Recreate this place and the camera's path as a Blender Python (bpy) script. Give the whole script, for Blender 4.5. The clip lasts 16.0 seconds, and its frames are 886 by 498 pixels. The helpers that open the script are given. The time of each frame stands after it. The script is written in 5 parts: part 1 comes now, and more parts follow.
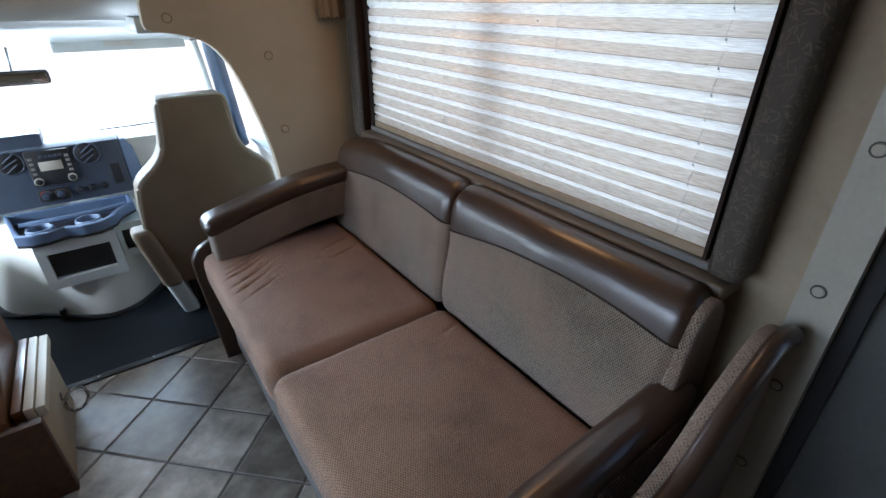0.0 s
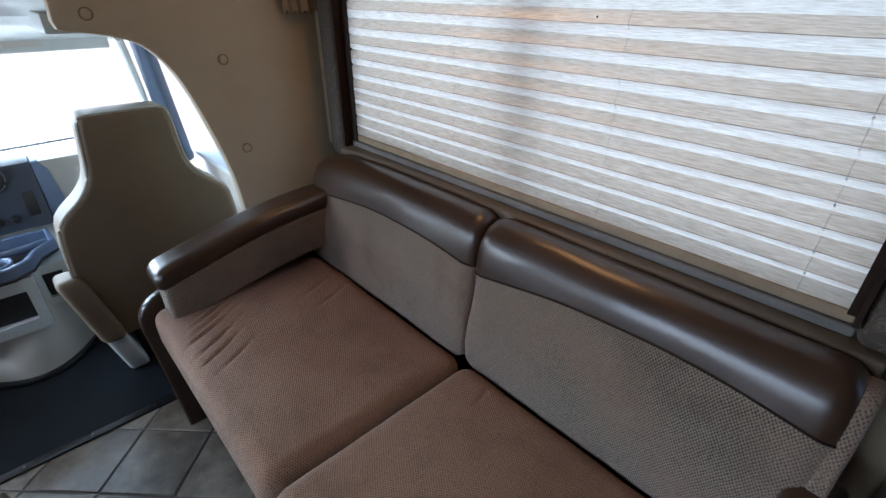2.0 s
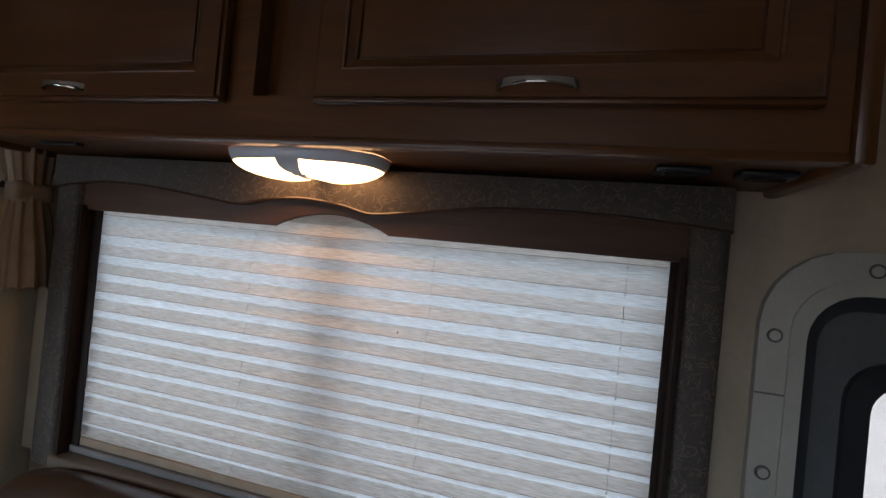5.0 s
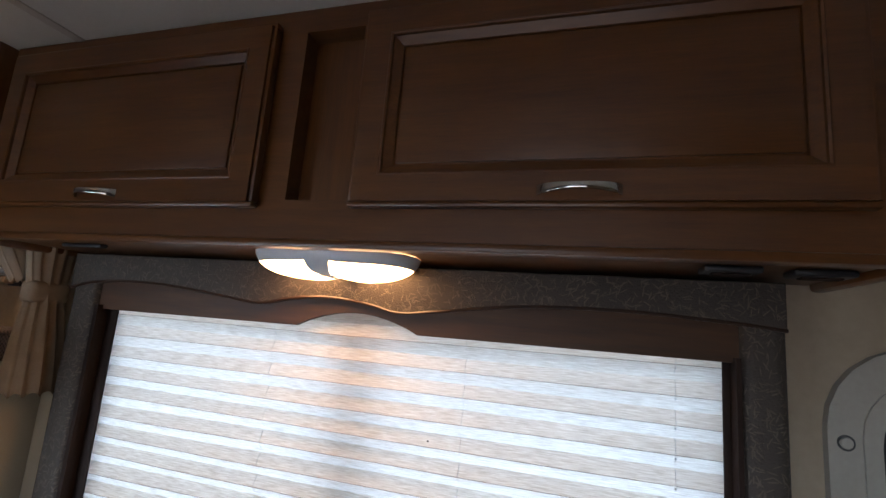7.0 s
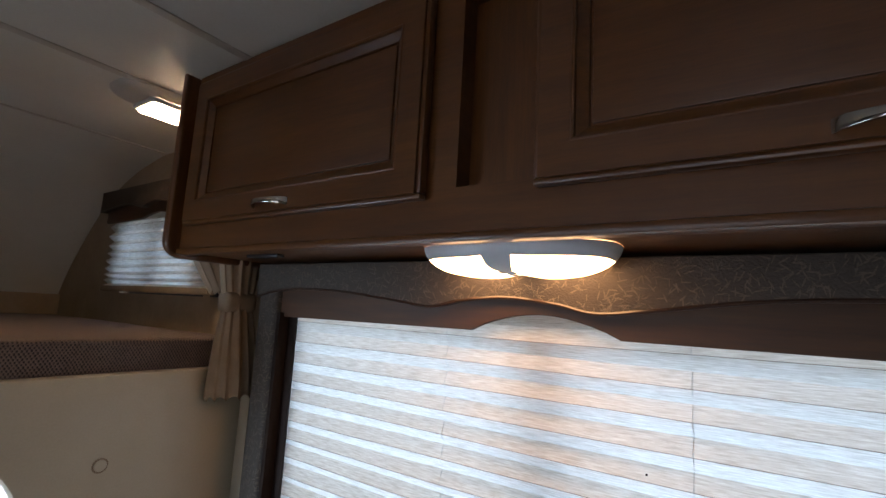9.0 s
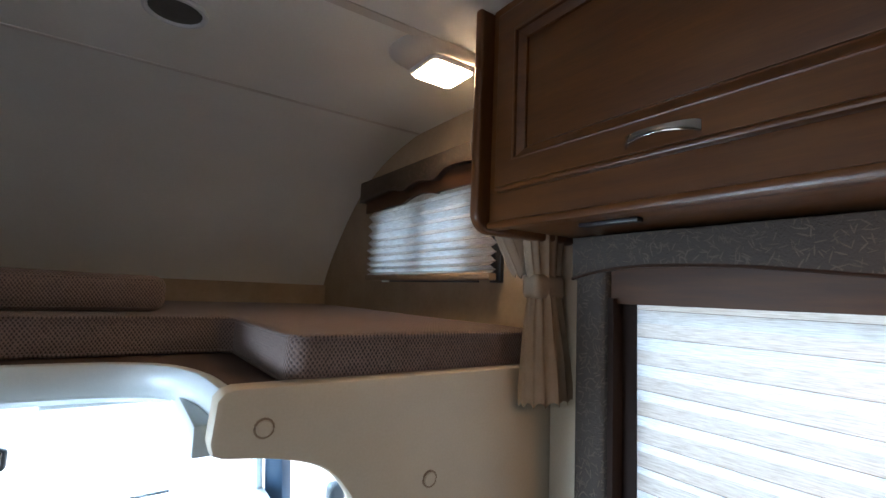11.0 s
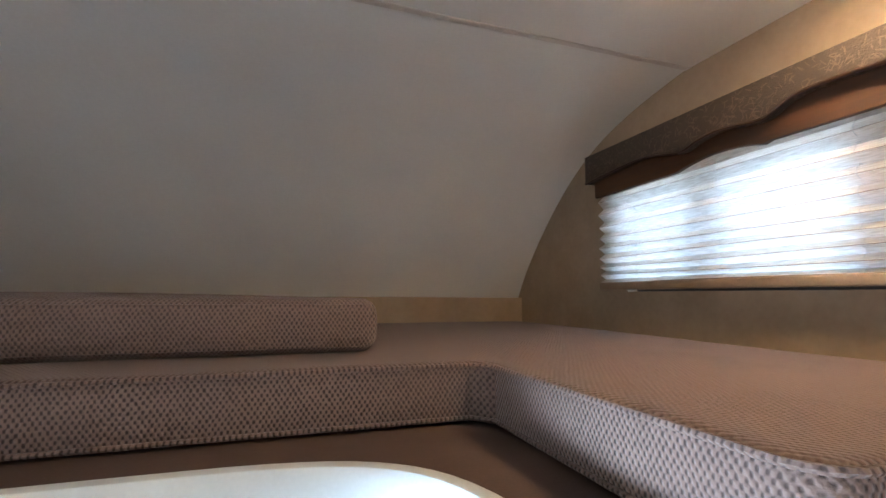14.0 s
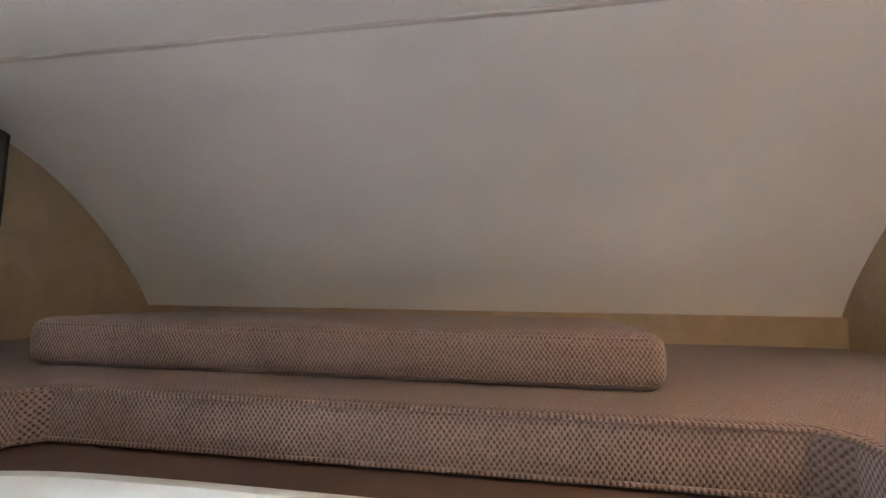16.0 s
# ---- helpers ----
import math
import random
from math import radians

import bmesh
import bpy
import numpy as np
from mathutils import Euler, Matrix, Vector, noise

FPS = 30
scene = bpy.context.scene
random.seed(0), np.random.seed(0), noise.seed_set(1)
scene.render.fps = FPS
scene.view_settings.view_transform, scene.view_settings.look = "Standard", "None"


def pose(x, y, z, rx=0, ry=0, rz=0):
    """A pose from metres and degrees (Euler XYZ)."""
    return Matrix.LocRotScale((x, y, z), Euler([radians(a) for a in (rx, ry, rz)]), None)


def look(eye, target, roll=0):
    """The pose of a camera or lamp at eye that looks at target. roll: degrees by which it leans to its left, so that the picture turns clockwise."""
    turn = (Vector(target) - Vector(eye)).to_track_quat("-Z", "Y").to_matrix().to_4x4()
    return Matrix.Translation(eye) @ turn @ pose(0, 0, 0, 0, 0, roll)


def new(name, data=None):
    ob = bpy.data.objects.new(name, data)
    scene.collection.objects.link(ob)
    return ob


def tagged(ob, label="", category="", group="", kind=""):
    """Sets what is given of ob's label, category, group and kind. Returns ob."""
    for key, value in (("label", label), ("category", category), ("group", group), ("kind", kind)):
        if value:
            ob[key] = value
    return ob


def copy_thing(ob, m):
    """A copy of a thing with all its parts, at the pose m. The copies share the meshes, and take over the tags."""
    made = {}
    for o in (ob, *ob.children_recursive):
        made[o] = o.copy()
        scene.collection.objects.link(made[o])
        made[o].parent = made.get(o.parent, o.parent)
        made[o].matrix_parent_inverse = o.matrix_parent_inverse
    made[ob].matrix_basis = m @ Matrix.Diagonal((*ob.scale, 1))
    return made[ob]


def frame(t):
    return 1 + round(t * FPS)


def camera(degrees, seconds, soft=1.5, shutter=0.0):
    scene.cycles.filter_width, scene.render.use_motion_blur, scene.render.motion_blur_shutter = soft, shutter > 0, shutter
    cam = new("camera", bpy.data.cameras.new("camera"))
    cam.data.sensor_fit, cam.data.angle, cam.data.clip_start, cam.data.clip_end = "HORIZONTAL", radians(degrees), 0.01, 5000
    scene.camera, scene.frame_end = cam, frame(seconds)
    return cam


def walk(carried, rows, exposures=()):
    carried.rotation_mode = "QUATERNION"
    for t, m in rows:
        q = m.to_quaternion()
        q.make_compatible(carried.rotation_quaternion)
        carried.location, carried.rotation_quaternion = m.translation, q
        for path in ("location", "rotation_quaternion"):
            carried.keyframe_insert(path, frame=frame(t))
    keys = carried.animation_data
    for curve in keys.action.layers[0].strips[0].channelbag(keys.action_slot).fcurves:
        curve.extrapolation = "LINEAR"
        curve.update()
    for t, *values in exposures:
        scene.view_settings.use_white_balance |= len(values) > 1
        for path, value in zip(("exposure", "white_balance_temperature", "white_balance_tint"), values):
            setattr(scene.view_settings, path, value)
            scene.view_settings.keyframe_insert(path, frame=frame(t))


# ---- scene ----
cam = camera(87.1, 16.0)
EXPOSURES = [(0, 1.34, 6450, 18), (1, 1.42, 6500, 18), (2.5, 0.93, 6450, 19), (5, 0.64, 6300, 19), (7.5, 1.5, 6250, 19), (9.5, 1.25, 6000, 15), (12, 2.5, 5800, 14), (14, 3.2, 5900, 15), (16, 3.85, 6150, 17)]
PATH = [
    (0, (-0.889, -1.827, 1.316), (0.147, -0.402, 0.368), 0.1),
    (0.5, (-0.891, -1.725, 1.304), (0.176, -0.365, 0.299), -0.3),
    (1, (-0.883, -1.631, 1.298), (0.215, -0.322, 0.258), -0.1),
    (1.5, (-0.864, -1.55, 1.307), (0.266, -0.26, 0.278), -0.6),
    (2, (-0.853, -1.498, 1.312), (0.336, -0.217, 0.341), 0.2),
    (2.5, (-0.862, -1.434, 1.331), (0.468, -0.218, 0.464), 1.8),
    (3, (-0.865, -1.389, 1.352), (0.655, -0.297, 0.646), 3.5),
    (3.5, (-0.888, -1.363, 1.373), (0.815, -0.439, 0.875), 4.9),
    (4, (-0.897, -1.355, 1.398), (0.925, -0.586, 1.101), 5.5),
    (4.5, (-0.903, -1.347, 1.416), (0.988, -0.705, 1.32), 5.7),
    (5, (-0.914, -1.34, 1.44), (1.01, -0.793, 1.455), 5.6),
    (5.2, (-0.918, -1.333, 1.442), (1.013, -0.818, 1.515), 5.6),
    (7.5, (-0.893, -1.255, 1.486), (0.971, -0.635, 1.864), 4.9),
    (8, (-0.863, -1.225, 1.484), (0.96, -0.478, 1.827), 4.4),
    (8.5, (-0.829, -1.191, 1.492), (0.93, -0.288, 1.789), 3.5),
    (9, (-0.809, -1.153, 1.488), (0.834, -0.047, 1.764), 3.2),
    (9.5, (-0.813, -1.089, 1.474), (0.689, 0.206, 1.739), 3.3),
    (9.7, (-0.816, -1.051, 1.465), (0.628, 0.309, 1.718), 3.2),
    (11.8, (-0.828, -0.542, 1.479), (0.152, 1.194, 1.642), 1.8),
    (12, (-0.829, -0.506, 1.482), (0.115, 1.25, 1.642), 1.7),
    (12.5, (-0.856, -0.391, 1.481), (0.024, 1.397, 1.638), 1.3),
    (13, (-0.892, -0.302, 1.487), (-0.026, 1.495, 1.638), 0.6),
    (13.5, (-0.882, -0.224, 1.484), (-0.089, 1.604, 1.657), 0.8),
    (14, (-0.885, -0.154, 1.487), (-0.233, 1.727, 1.686), 0.3),
    (14.5, (-0.889, -0.12, 1.486), (-0.511, 1.832, 1.703), 0.5),
    (15, (-0.897, -0.088, 1.476), (-0.834, 1.895, 1.727), 0.7),
    (15.5, (-0.911, -0.121, 1.509), (-1.108, 1.857, 1.728), 1.0),
    (16, (-0.932, -0.12, 1.533), (-1.288, 1.839, 1.73), 0.7),
]
walk(cam, [(t, look(eye, target, roll)) for t, eye, target, roll in PATH], EXPOSURES)

# ---- world and light ----
LEFT, REAR, TOP = -2.40, -3.6, 2.02
world = bpy.data.worlds.new("sky")
scene.world = world
world.use_nodes = True
wn = world.node_tree
sky = wn.nodes.new("ShaderNodeTexSky")
sky.sky_type = "NISHITA"
sky.sun_disc = False
sky.sun_elevation = radians(67)
sky.sun_rotation = radians(-70)
wn.links.new(sky.outputs[0], wn.nodes["Background"].inputs[0])
wn.nodes["Background"].inputs[1].default_value = 0.15


def lamp(name, kind, m, power, color, size=None, size_y=None):
    d = bpy.data.lights.new(name, kind)
    d.energy, d.color = power, color
    if kind == "AREA":
        d.shape, d.size, d.size_y = "RECTANGLE", size, size_y
    elif size:
        d.shadow_soft_size = size
    ob = new(name, d)
    ob.matrix_world = m
    return ob


sun = lamp("sun", "SUN", look((-3, 1.2, 7.5), (0, 0, 0)), 4.5, (1.0, 0.95, 0.88))
sun.data.angle = radians(0.5)
lamp("window_daylight", "AREA", look((0.8, -0.85, 2.15), (0, -0.85, 1.1)), 28.0, (0.60, 0.80, 1.0), 2.6, 1.6)
lamp("bunk_window_daylight", "AREA", look((0.5, 0.58, 1.95), (0, 0.58, 1.6)), 1.3, (0.66, 0.84, 1.0), 1.2, 0.7)
dinette_sky = lamp("dinette_window_daylight", "AREA", look((LEFT - 0.06, -1.0, 1.22), (-0.5, -1.5, 0.15)), 3.2, (0.60, 0.80, 1.0), 1.3, 0.66)
dinette_sky.data.spread = radians(76)
cab_sky = lamp("cab_window_daylight", "AREA", look((LEFT - 0.06, 0.65, 0.95), (-1.0, 0.6, 0.3)), 16.0, (0.70, 0.87, 1.0), 0.9, 0.5)
cab_sky.data.spread = radians(120)
lamp("windshield_daylight", "AREA", look((-1.2, 1.9, 1.3), (-1.2, 0.9, 0.9)), 72, (0.60, 0.82, 1.0), 1.6, 0.7)

# ---- materials ----


def principled(name, color, rough=0.5, metal=0.0, **more):
    m = bpy.data.materials.new(name)
    m.use_nodes = True
    b = m.node_tree.nodes["Principled BSDF"]
    b.inputs["Base Color"].default_value = (*color, 1)
    b.inputs["Roughness"].default_value = rough
    b.inputs["Metallic"].default_value = metal
    for key, value in more.items():
        b.inputs[key.replace("_", " ")].default_value = value
    return m, m.node_tree, b


def node(tree, kind, **values):
    n = tree.nodes.new(kind)
    for key, value in values.items():
        n.inputs[key.replace("_", " ")].default_value = value
    return n


def coords(tree, scale=(1, 1, 1), turn=(0, 0, 0)):
    c = tree.nodes.new("ShaderNodeTexCoord")
    mp = tree.nodes.new("ShaderNodeMapping")
    mp.inputs["Scale"].default_value = scale
    mp.inputs["Rotation"].default_value = turn
    tree.links.new(c.outputs["Object"], mp.inputs["Vector"])
    return mp.outputs["Vector"]


def ramp(tree, src, stops):
    r = tree.nodes.new("ShaderNodeValToRGB")
    e = r.color_ramp.elements
    e[0].position, e[0].color = stops[0][0], (*stops[0][1], 1)
    e[1].position, e[1].color = stops[-1][0], (*stops[-1][1], 1)
    for p, c in stops[1:-1]:
        e.new(p).color = (*c, 1)
    tree.links.new(src, r.inputs["Fac"])
    return r.outputs["Color"]


def noise_of(tree, vec, scale, detail=4.0, rough=0.55):
    n = node(tree, "ShaderNodeTexNoise", Scale=scale, Detail=detail, Roughness=rough)
    tree.links.new(vec, n.inputs["Vector"])
    return n.outputs["Fac"]


def mix(tree, a, b, fac, mode="MIX"):
    n = tree.nodes.new("ShaderNodeMix")
    n.data_type, n.blend_type = "RGBA", mode
    for sock, value in ((n.inputs["Factor"], fac), (n.inputs[6], a), (n.inputs[7], b)):
        if hasattr(value, "links"):
            tree.links.new(value, sock)
        else:
            sock.default_value = value if isinstance(value, float) else (*value, 1)
    return n.outputs[2]


def math_of(tree, op, a, b=None):
    n = tree.nodes.new("ShaderNodeMath")
    n.operation = op
    for sock, value in zip(n.inputs, (a, b)):
        if value is None:
            continue
        if hasattr(value, "links"):
            tree.links.new(value, sock)
        else:
            sock.default_value = value
    return n.outputs[0]


def bump(tree, b, height, strength=0.3, distance=0.002):
    n = node(tree, "ShaderNodeBump", Strength=strength, Distance=distance)
    tree.links.new(height, n.inputs["Height"])
    tree.links.new(n.outputs["Normal"], b.inputs["Normal"])


def mottled(name, dark, light, scale, rough=0.6, relief=0.15, fine=120.0, distance=0.001, rough_span=0.15, **more):
    """A plain surface with stains at one scale and grain at another."""
    m, t, b = principled(name, light, rough, **more)
    v = coords(t)
    big, small = noise_of(t, v, scale), noise_of(t, v, fine, 3.0)
    both = math_of(t, "ADD", math_of(t, "MULTIPLY", big, 0.7), math_of(t, "MULTIPLY", small, 0.3))
    t.links.new(ramp(t, both, [(0.32, dark), (0.68, light)]), b.inputs["Base Color"])
    r = math_of(t, "ADD", math_of(t, "MULTIPLY", big, rough_span), rough - rough_span / 2)
    t.links.new(r, b.inputs["Roughness"])
    bump(t, b, small, relief, distance)
    return m


def weave(name, dark, light, pitch, turn=(0, 0, 0), worn=(0.22, 0.13, 0.09), wear=0.55, wear_at=3.0, flat=0.0):
    """A coarse basket weave: staggered dark hollows between lighter yarns, worn in patches."""
    m, t, b = principled(name, light, 0.9)
    b.inputs["Sheen Weight"].default_value = 0.15
    v = coords(t, (1, 1, 1), turn)
    drift = node(t, "ShaderNodeTexNoise", Scale=22.0, Detail=3.0)
    t.links.new(v, drift.inputs["Vector"])
    sep = t.nodes.new("ShaderNodeSeparateXYZ")
    t.links.new(mix(t, v, drift.outputs["Color"], 0.006), sep.inputs[0])
    k = 2 * math.pi / pitch
    geo = t.nodes.new("ShaderNodeNewGeometry")
    ns = t.nodes.new("ShaderNodeSeparateXYZ")
    t.links.new(geo.outputs["Normal"], ns.inputs[0])
    h = None
    # raised yarns and hollows by turns along the two axes that lie in the face
    for i in range(3):
        p, q = (sep.outputs[j] for j in ((1, 2), (0, 2), (0, 1))[i])
        across = math_of(t, "COSINE", math_of(t, "MULTIPLY", p, k))
        along = math_of(t, "COSINE", math_of(t, "MULTIPLY", q, k / 1.5))
        hole = math_of(t, "MULTIPLY", math_of(t, "ADD", math_of(t, "MULTIPLY", across, along), 1.0), 0.5)
        w = math_of(t, "MULTIPLY", ns.outputs[i], ns.outputs[i])
        one = math_of(t, "MULTIPLY", math_of(t, "SUBTRACT", 1.0, hole), w)
        h = one if h is None else math_of(t, "ADD", h, one)
    jitter = noise_of(t, v, 210.0, 3.0)
    h2 = math_of(t, "ADD", math_of(t, "MULTIPLY", h, 0.62), math_of(t, "MULTIPLY", jitter, 0.58))
    col = ramp(t, h2, [(0.40, dark), (0.61, light), (0.9, [min(1, q * 1.15) for q in light])])
    big = noise_of(t, v, wear_at, 5.0)
    fac = ramp(t, big, [(0.4, (0, 0, 0)), (0.6, (wear, wear, wear))])
    # the lying and sitting surfaces are rubbed smooth
    rubbed = math_of(t, "MULTIPLY", math_of(t, "MULTIPLY", ns.outputs[2], ns.outputs[2]), math_of(t, "ADD", math_of(t, "MULTIPLY", big, flat * 0.8), flat * 0.55))
    fac = math_of(t, "MINIMUM", math_of(t, "MAXIMUM", fac, rubbed), 1.0)
    stain = ramp(t, noise_of(t, v, 4.5, 6.0, 0.65), [(0.3, (0.62, 0.58, 0.55)), (0.5, (1, 1, 1))])
    t.links.new(mix(t, mix(t, col, worn, fac), stain, 0.8, "MULTIPLY"), b.inputs["Base Color"])
    bump(t, b, h2, 0.9, 0.0035)
    return m


def wood(name, dark, light, axis=1, rough=0.36, coat=0.25):
    m, t, b = principled(name, light, rough)
    sc = [14, 14, 14]
    sc[axis] = 1.1
    v = coords(t, sc)
    grain = noise_of(t, v, 3.2, 7.0, 0.62)
    fine = noise_of(t, coords(t, [s * 9 for s in sc]), 3.0, 4.0)
    both = math_of(t, "ADD", math_of(t, "MULTIPLY", grain, 0.75), math_of(t, "MULTIPLY", fine, 0.25))
    col = ramp(t, both, [(0.3, dark), (0.52, [(p + q) / 2 for p, q in zip(dark, light)]), (0.72, light)])
    cloud = noise_of(t, coords(t), 3.5, 3.0)
    t.links.new(mix(t, col, (0.6, 0.5, 0.4), math_of(t, "MULTIPLY", cloud, 0.6), "MULTIPLY"), b.inputs["Base Color"])
    b.inputs["Coat Weight"].default_value = coat
    b.inputs["Coat Roughness"].default_value = 0.2
    t.links.new(math_of(t, "ADD", math_of(t, "MULTIPLY", fine, 0.2), rough - 0.1), b.inputs["Roughness"])
    bump(t, b, fine, 0.12, 0.0006)
    return m


def strokes(name, base, light):
    """Dark woven cloth with scattered pale blades of grass."""
    m, t, b = principled(name, base, 0.7)
    v = coords(t)
    warp = node(t, "ShaderNodeTexNoise", Scale=16.0, Detail=1.0)
    t.links.new(v, warp.inputs["Vector"])
    bent = mix(t, v, warp.outputs["Color"], 0.010)
    f = None
    for k in range(15):
        mp = t.nodes.new("ShaderNodeMapping")
        mp.inputs["Rotation"].default_value = (k * 0.2094 + 0.2, 0, 0)
        mp.inputs["Location"].default_value = (k * 1.7, k * 2.3, k * 0.9)
        t.links.new(bent, mp.inputs["Vector"])
        st = t.nodes.new("ShaderNodeMapping")
        st.inputs["Scale"].default_value = (0.4, 1.0, 0.14)
        t.links.new(mp.outputs["Vector"], st.inputs["Vector"])
        vo = node(t, "ShaderNodeTexVoronoi", Scale=135.0)
        t.links.new(st.outputs["Vector"], vo.inputs["Vector"])
        blade = math_of(t, "LESS_THAN", vo.outputs["Distance"], 0.145)
        f = blade if f is None else math_of(t, "MAXIMUM", f, blade)
    tone = noise_of(t, v, 30.0, 2.0)
    f = math_of(t, "MULTIPLY", f, ramp(t, tone, [(0.35, (0.55, 0.55, 0.55)), (0.6, (1, 1, 1))]))
    t.links.new(mix(t, base, light, f), b.inputs["Base Color"])
    bump(t, b, math_of(t, "ADD", math_of(t, "MULTIPLY", f, 0.8), math_of(t, "MULTIPLY", noise_of(t, v, 300.0, 2.0), 0.5)), 0.8, 0.0035)
    return m


WALL = mottled("beige_wallboard", (0.27, 0.205, 0.132), (0.36, 0.282, 0.19), 9.0, 0.62, 0.1, 60.0)
PAD = mottled("cream_vinyl", (0.45, 0.385, 0.28), (0.53, 0.465, 0.35), 5.0, 0.5, 0.18, 220.0, 0.0006)
CEIL = mottled("ceiling_vinyl", (0.655, 0.66, 0.63), (0.75, 0.757, 0.722), 2.5, 0.42, 0.08, 150.0, 0.0006)
CEILTRIM = mottled("ceiling_strip", (0.50, 0.48, 0.445), (0.58, 0.56, 0.525), 6.0, 0.4, 0.05)
CABWHITE = mottled("cab_moulding", (0.49, 0.54, 0.545), (0.57, 0.62, 0.62), 5.0, 0.45, 0.12, 260.0, 0.0005)
CABBEIGE = mottled("cab_beige_plastic", (0.52, 0.515, 0.475), (0.60, 0.595, 0.55), 4.0, 0.5, 0.15, 260.0, 0.0006)
BLUEGREY = mottled("cab_dark_plastic", (0.022, 0.032, 0.05), (0.036, 0.05, 0.075), 8.0, 0.42, 0.15, 300.0, 0.0005)
PILLAR = mottled("cab_pillar_trim", (0.018, 0.04, 0.075), (0.03, 0.062, 0.11), 8.0, 0.45, 0.1, 300.0)
# lighter copy of the dark plastic, with blue sky light in its colour
BLUELIT = mottled("cab_dark_plastic_lit", (0.07, 0.11, 0.18), (0.10, 0.15, 0.24), 8.0, 0.4, 0.1, 300.0, 0.0005)
BLACK = mottled("black_plastic", (0.008, 0.008, 0.009), (0.016, 0.016, 0.018), 12.0, 0.4, 0.1, 300.0)
MAT = mottled("rubber_mat", (0.004, 0.006, 0.010), (0.009, 0.013, 0.019), 6.0, 0.6, 0.4, 240.0, 0.001, Specular_IOR_Level=0.22)
SEATV = mottled("cab_seat_vinyl", (0.145, 0.108, 0.07), (0.195, 0.150, 0.102), 4.0, 0.6, 0.3, 180.0, 0.0012)
SEATEDGE = mottled("cab_seat_piping", (0.30, 0.275, 0.22), (0.38, 0.35, 0.29), 6.0, 0.55, 0.2)
LEATHER = mottled("brown_leather", (0.023, 0.0108, 0.0055), (0.046, 0.0215, 0.0112), 6.0, 0.36, 0.3, 130.0, 0.0012, 0.16, Coat_Weight=0.3, Coat_Roughness=0.18)
FABRIC = weave("tan_weave", (0.025, 0.019, 0.014), (0.195, 0.153, 0.113), 0.0056)
FABRICSEAT = weave("rust_worn_weave", (0.075, 0.04, 0.024), (0.275, 0.162, 0.10), 0.0056, (0, 0, 0), (0.195, 0.093, 0.052), 0.9, 1.9, 0.35)
FABRICBUNK = weave("bunk_weave", (0.016, 0.011, 0.0095), (0.20, 0.145, 0.123), 0.0070, (0, 0, 0), (0.118, 0.079, 0.067), 0.45, 2.2, 0.9)
REDMARK, _, _ = principled("red_print", (0.5, 0.03, 0.02), 0.5)
SILLV = mottled("olive_brown_vinyl", (0.085, 0.064, 0.043), (0.125, 0.097, 0.066), 7.0, 0.45, 0.25, 160.0, 0.001)
SKIRT = mottled("grey_cloth", (0.10, 0.095, 0.09), (0.17, 0.16, 0.15), 9.0, 0.85, 0.4, 350.0)
DARKW, LIGHTW = (0.063, 0.021, 0.0042), (0.165, 0.060, 0.0105)
WOOD = wood("stained_cherry", DARKW, LIGHTW, 1)
WOODV = wood("stained_cherry_upright", DARKW, LIGHTW, 2)
WOODX = wood("stained_cherry_across", DARKW, LIGHTW, 0)
GROOVE = mottled("dark_stain", (0.012, 0.006, 0.004), (0.022, 0.011, 0.007), 8.0, 0.75, 0.1, Specular_IOR_Level=0.2)
BOARDWOOD = wood("matt_stained_board", (0.034, 0.0135, 0.0038), (0.10, 0.041, 0.0105), 1, 0.62, 0.0)
LAMBREQUIN = strokes("leaf_print_cloth", (0.042, 0.031, 0.022), (0.098, 0.076, 0.054))
# paler copy of the curtain cloth, with the bunk lamp's light in it
CURTAINLIT = mottled("lamp_lit_curtain_cloth", (0.30, 0.24, 0.175), (0.40, 0.33, 0.25), 14.0, 0.85, 0.3, 420.0)
CURTAIN = mottled("tan_curtain_cloth", (0.215, 0.155, 0.10), (0.30, 0.225, 0.15), 20.0, 0.85, 0.35, 420.0)
CHROME, _, _ = principled("brushed_nickel", (0.5, 0.485, 0.46), 0.13, 1.0)
LAMPBODY = mottled("lamp_plastic", (0.50, 0.52, 0.55), (0.58, 0.60, 0.63), 9.0, 0.35, 0.05)
DOORGREY = mottled("door_trim_paint", (0.30, 0.272, 0.222), (0.37, 0.34, 0.285), 7.0, 0.42, 0.08)
DOORDARK = mottled("door_panel", (0.055, 0.055, 0.052), (0.085, 0.085, 0.08), 5.0, 0.55, 0.1)
BOARD = mottled("brown_carpet_board", (0.05, 0.03, 0.023), (0.085, 0.055, 0.043), 8.0, 0.85, 0.4, 300.0)
FLOORJOINT = mottled("floor_joint", (0.05, 0.042, 0.034), (0.085, 0.072, 0.058), 20.0, 0.7, 0.2)
GROUND = mottled("concrete_ground", (0.32, 0.295, 0.26), (0.40, 0.375, 0.34), 0.6, 0.85, 0.2, 30.0)
PAINTWHITE = mottled("white_paint", (0.7, 0.7, 0.7), (0.8, 0.8, 0.8), 1.0, 0.4, 0.05)


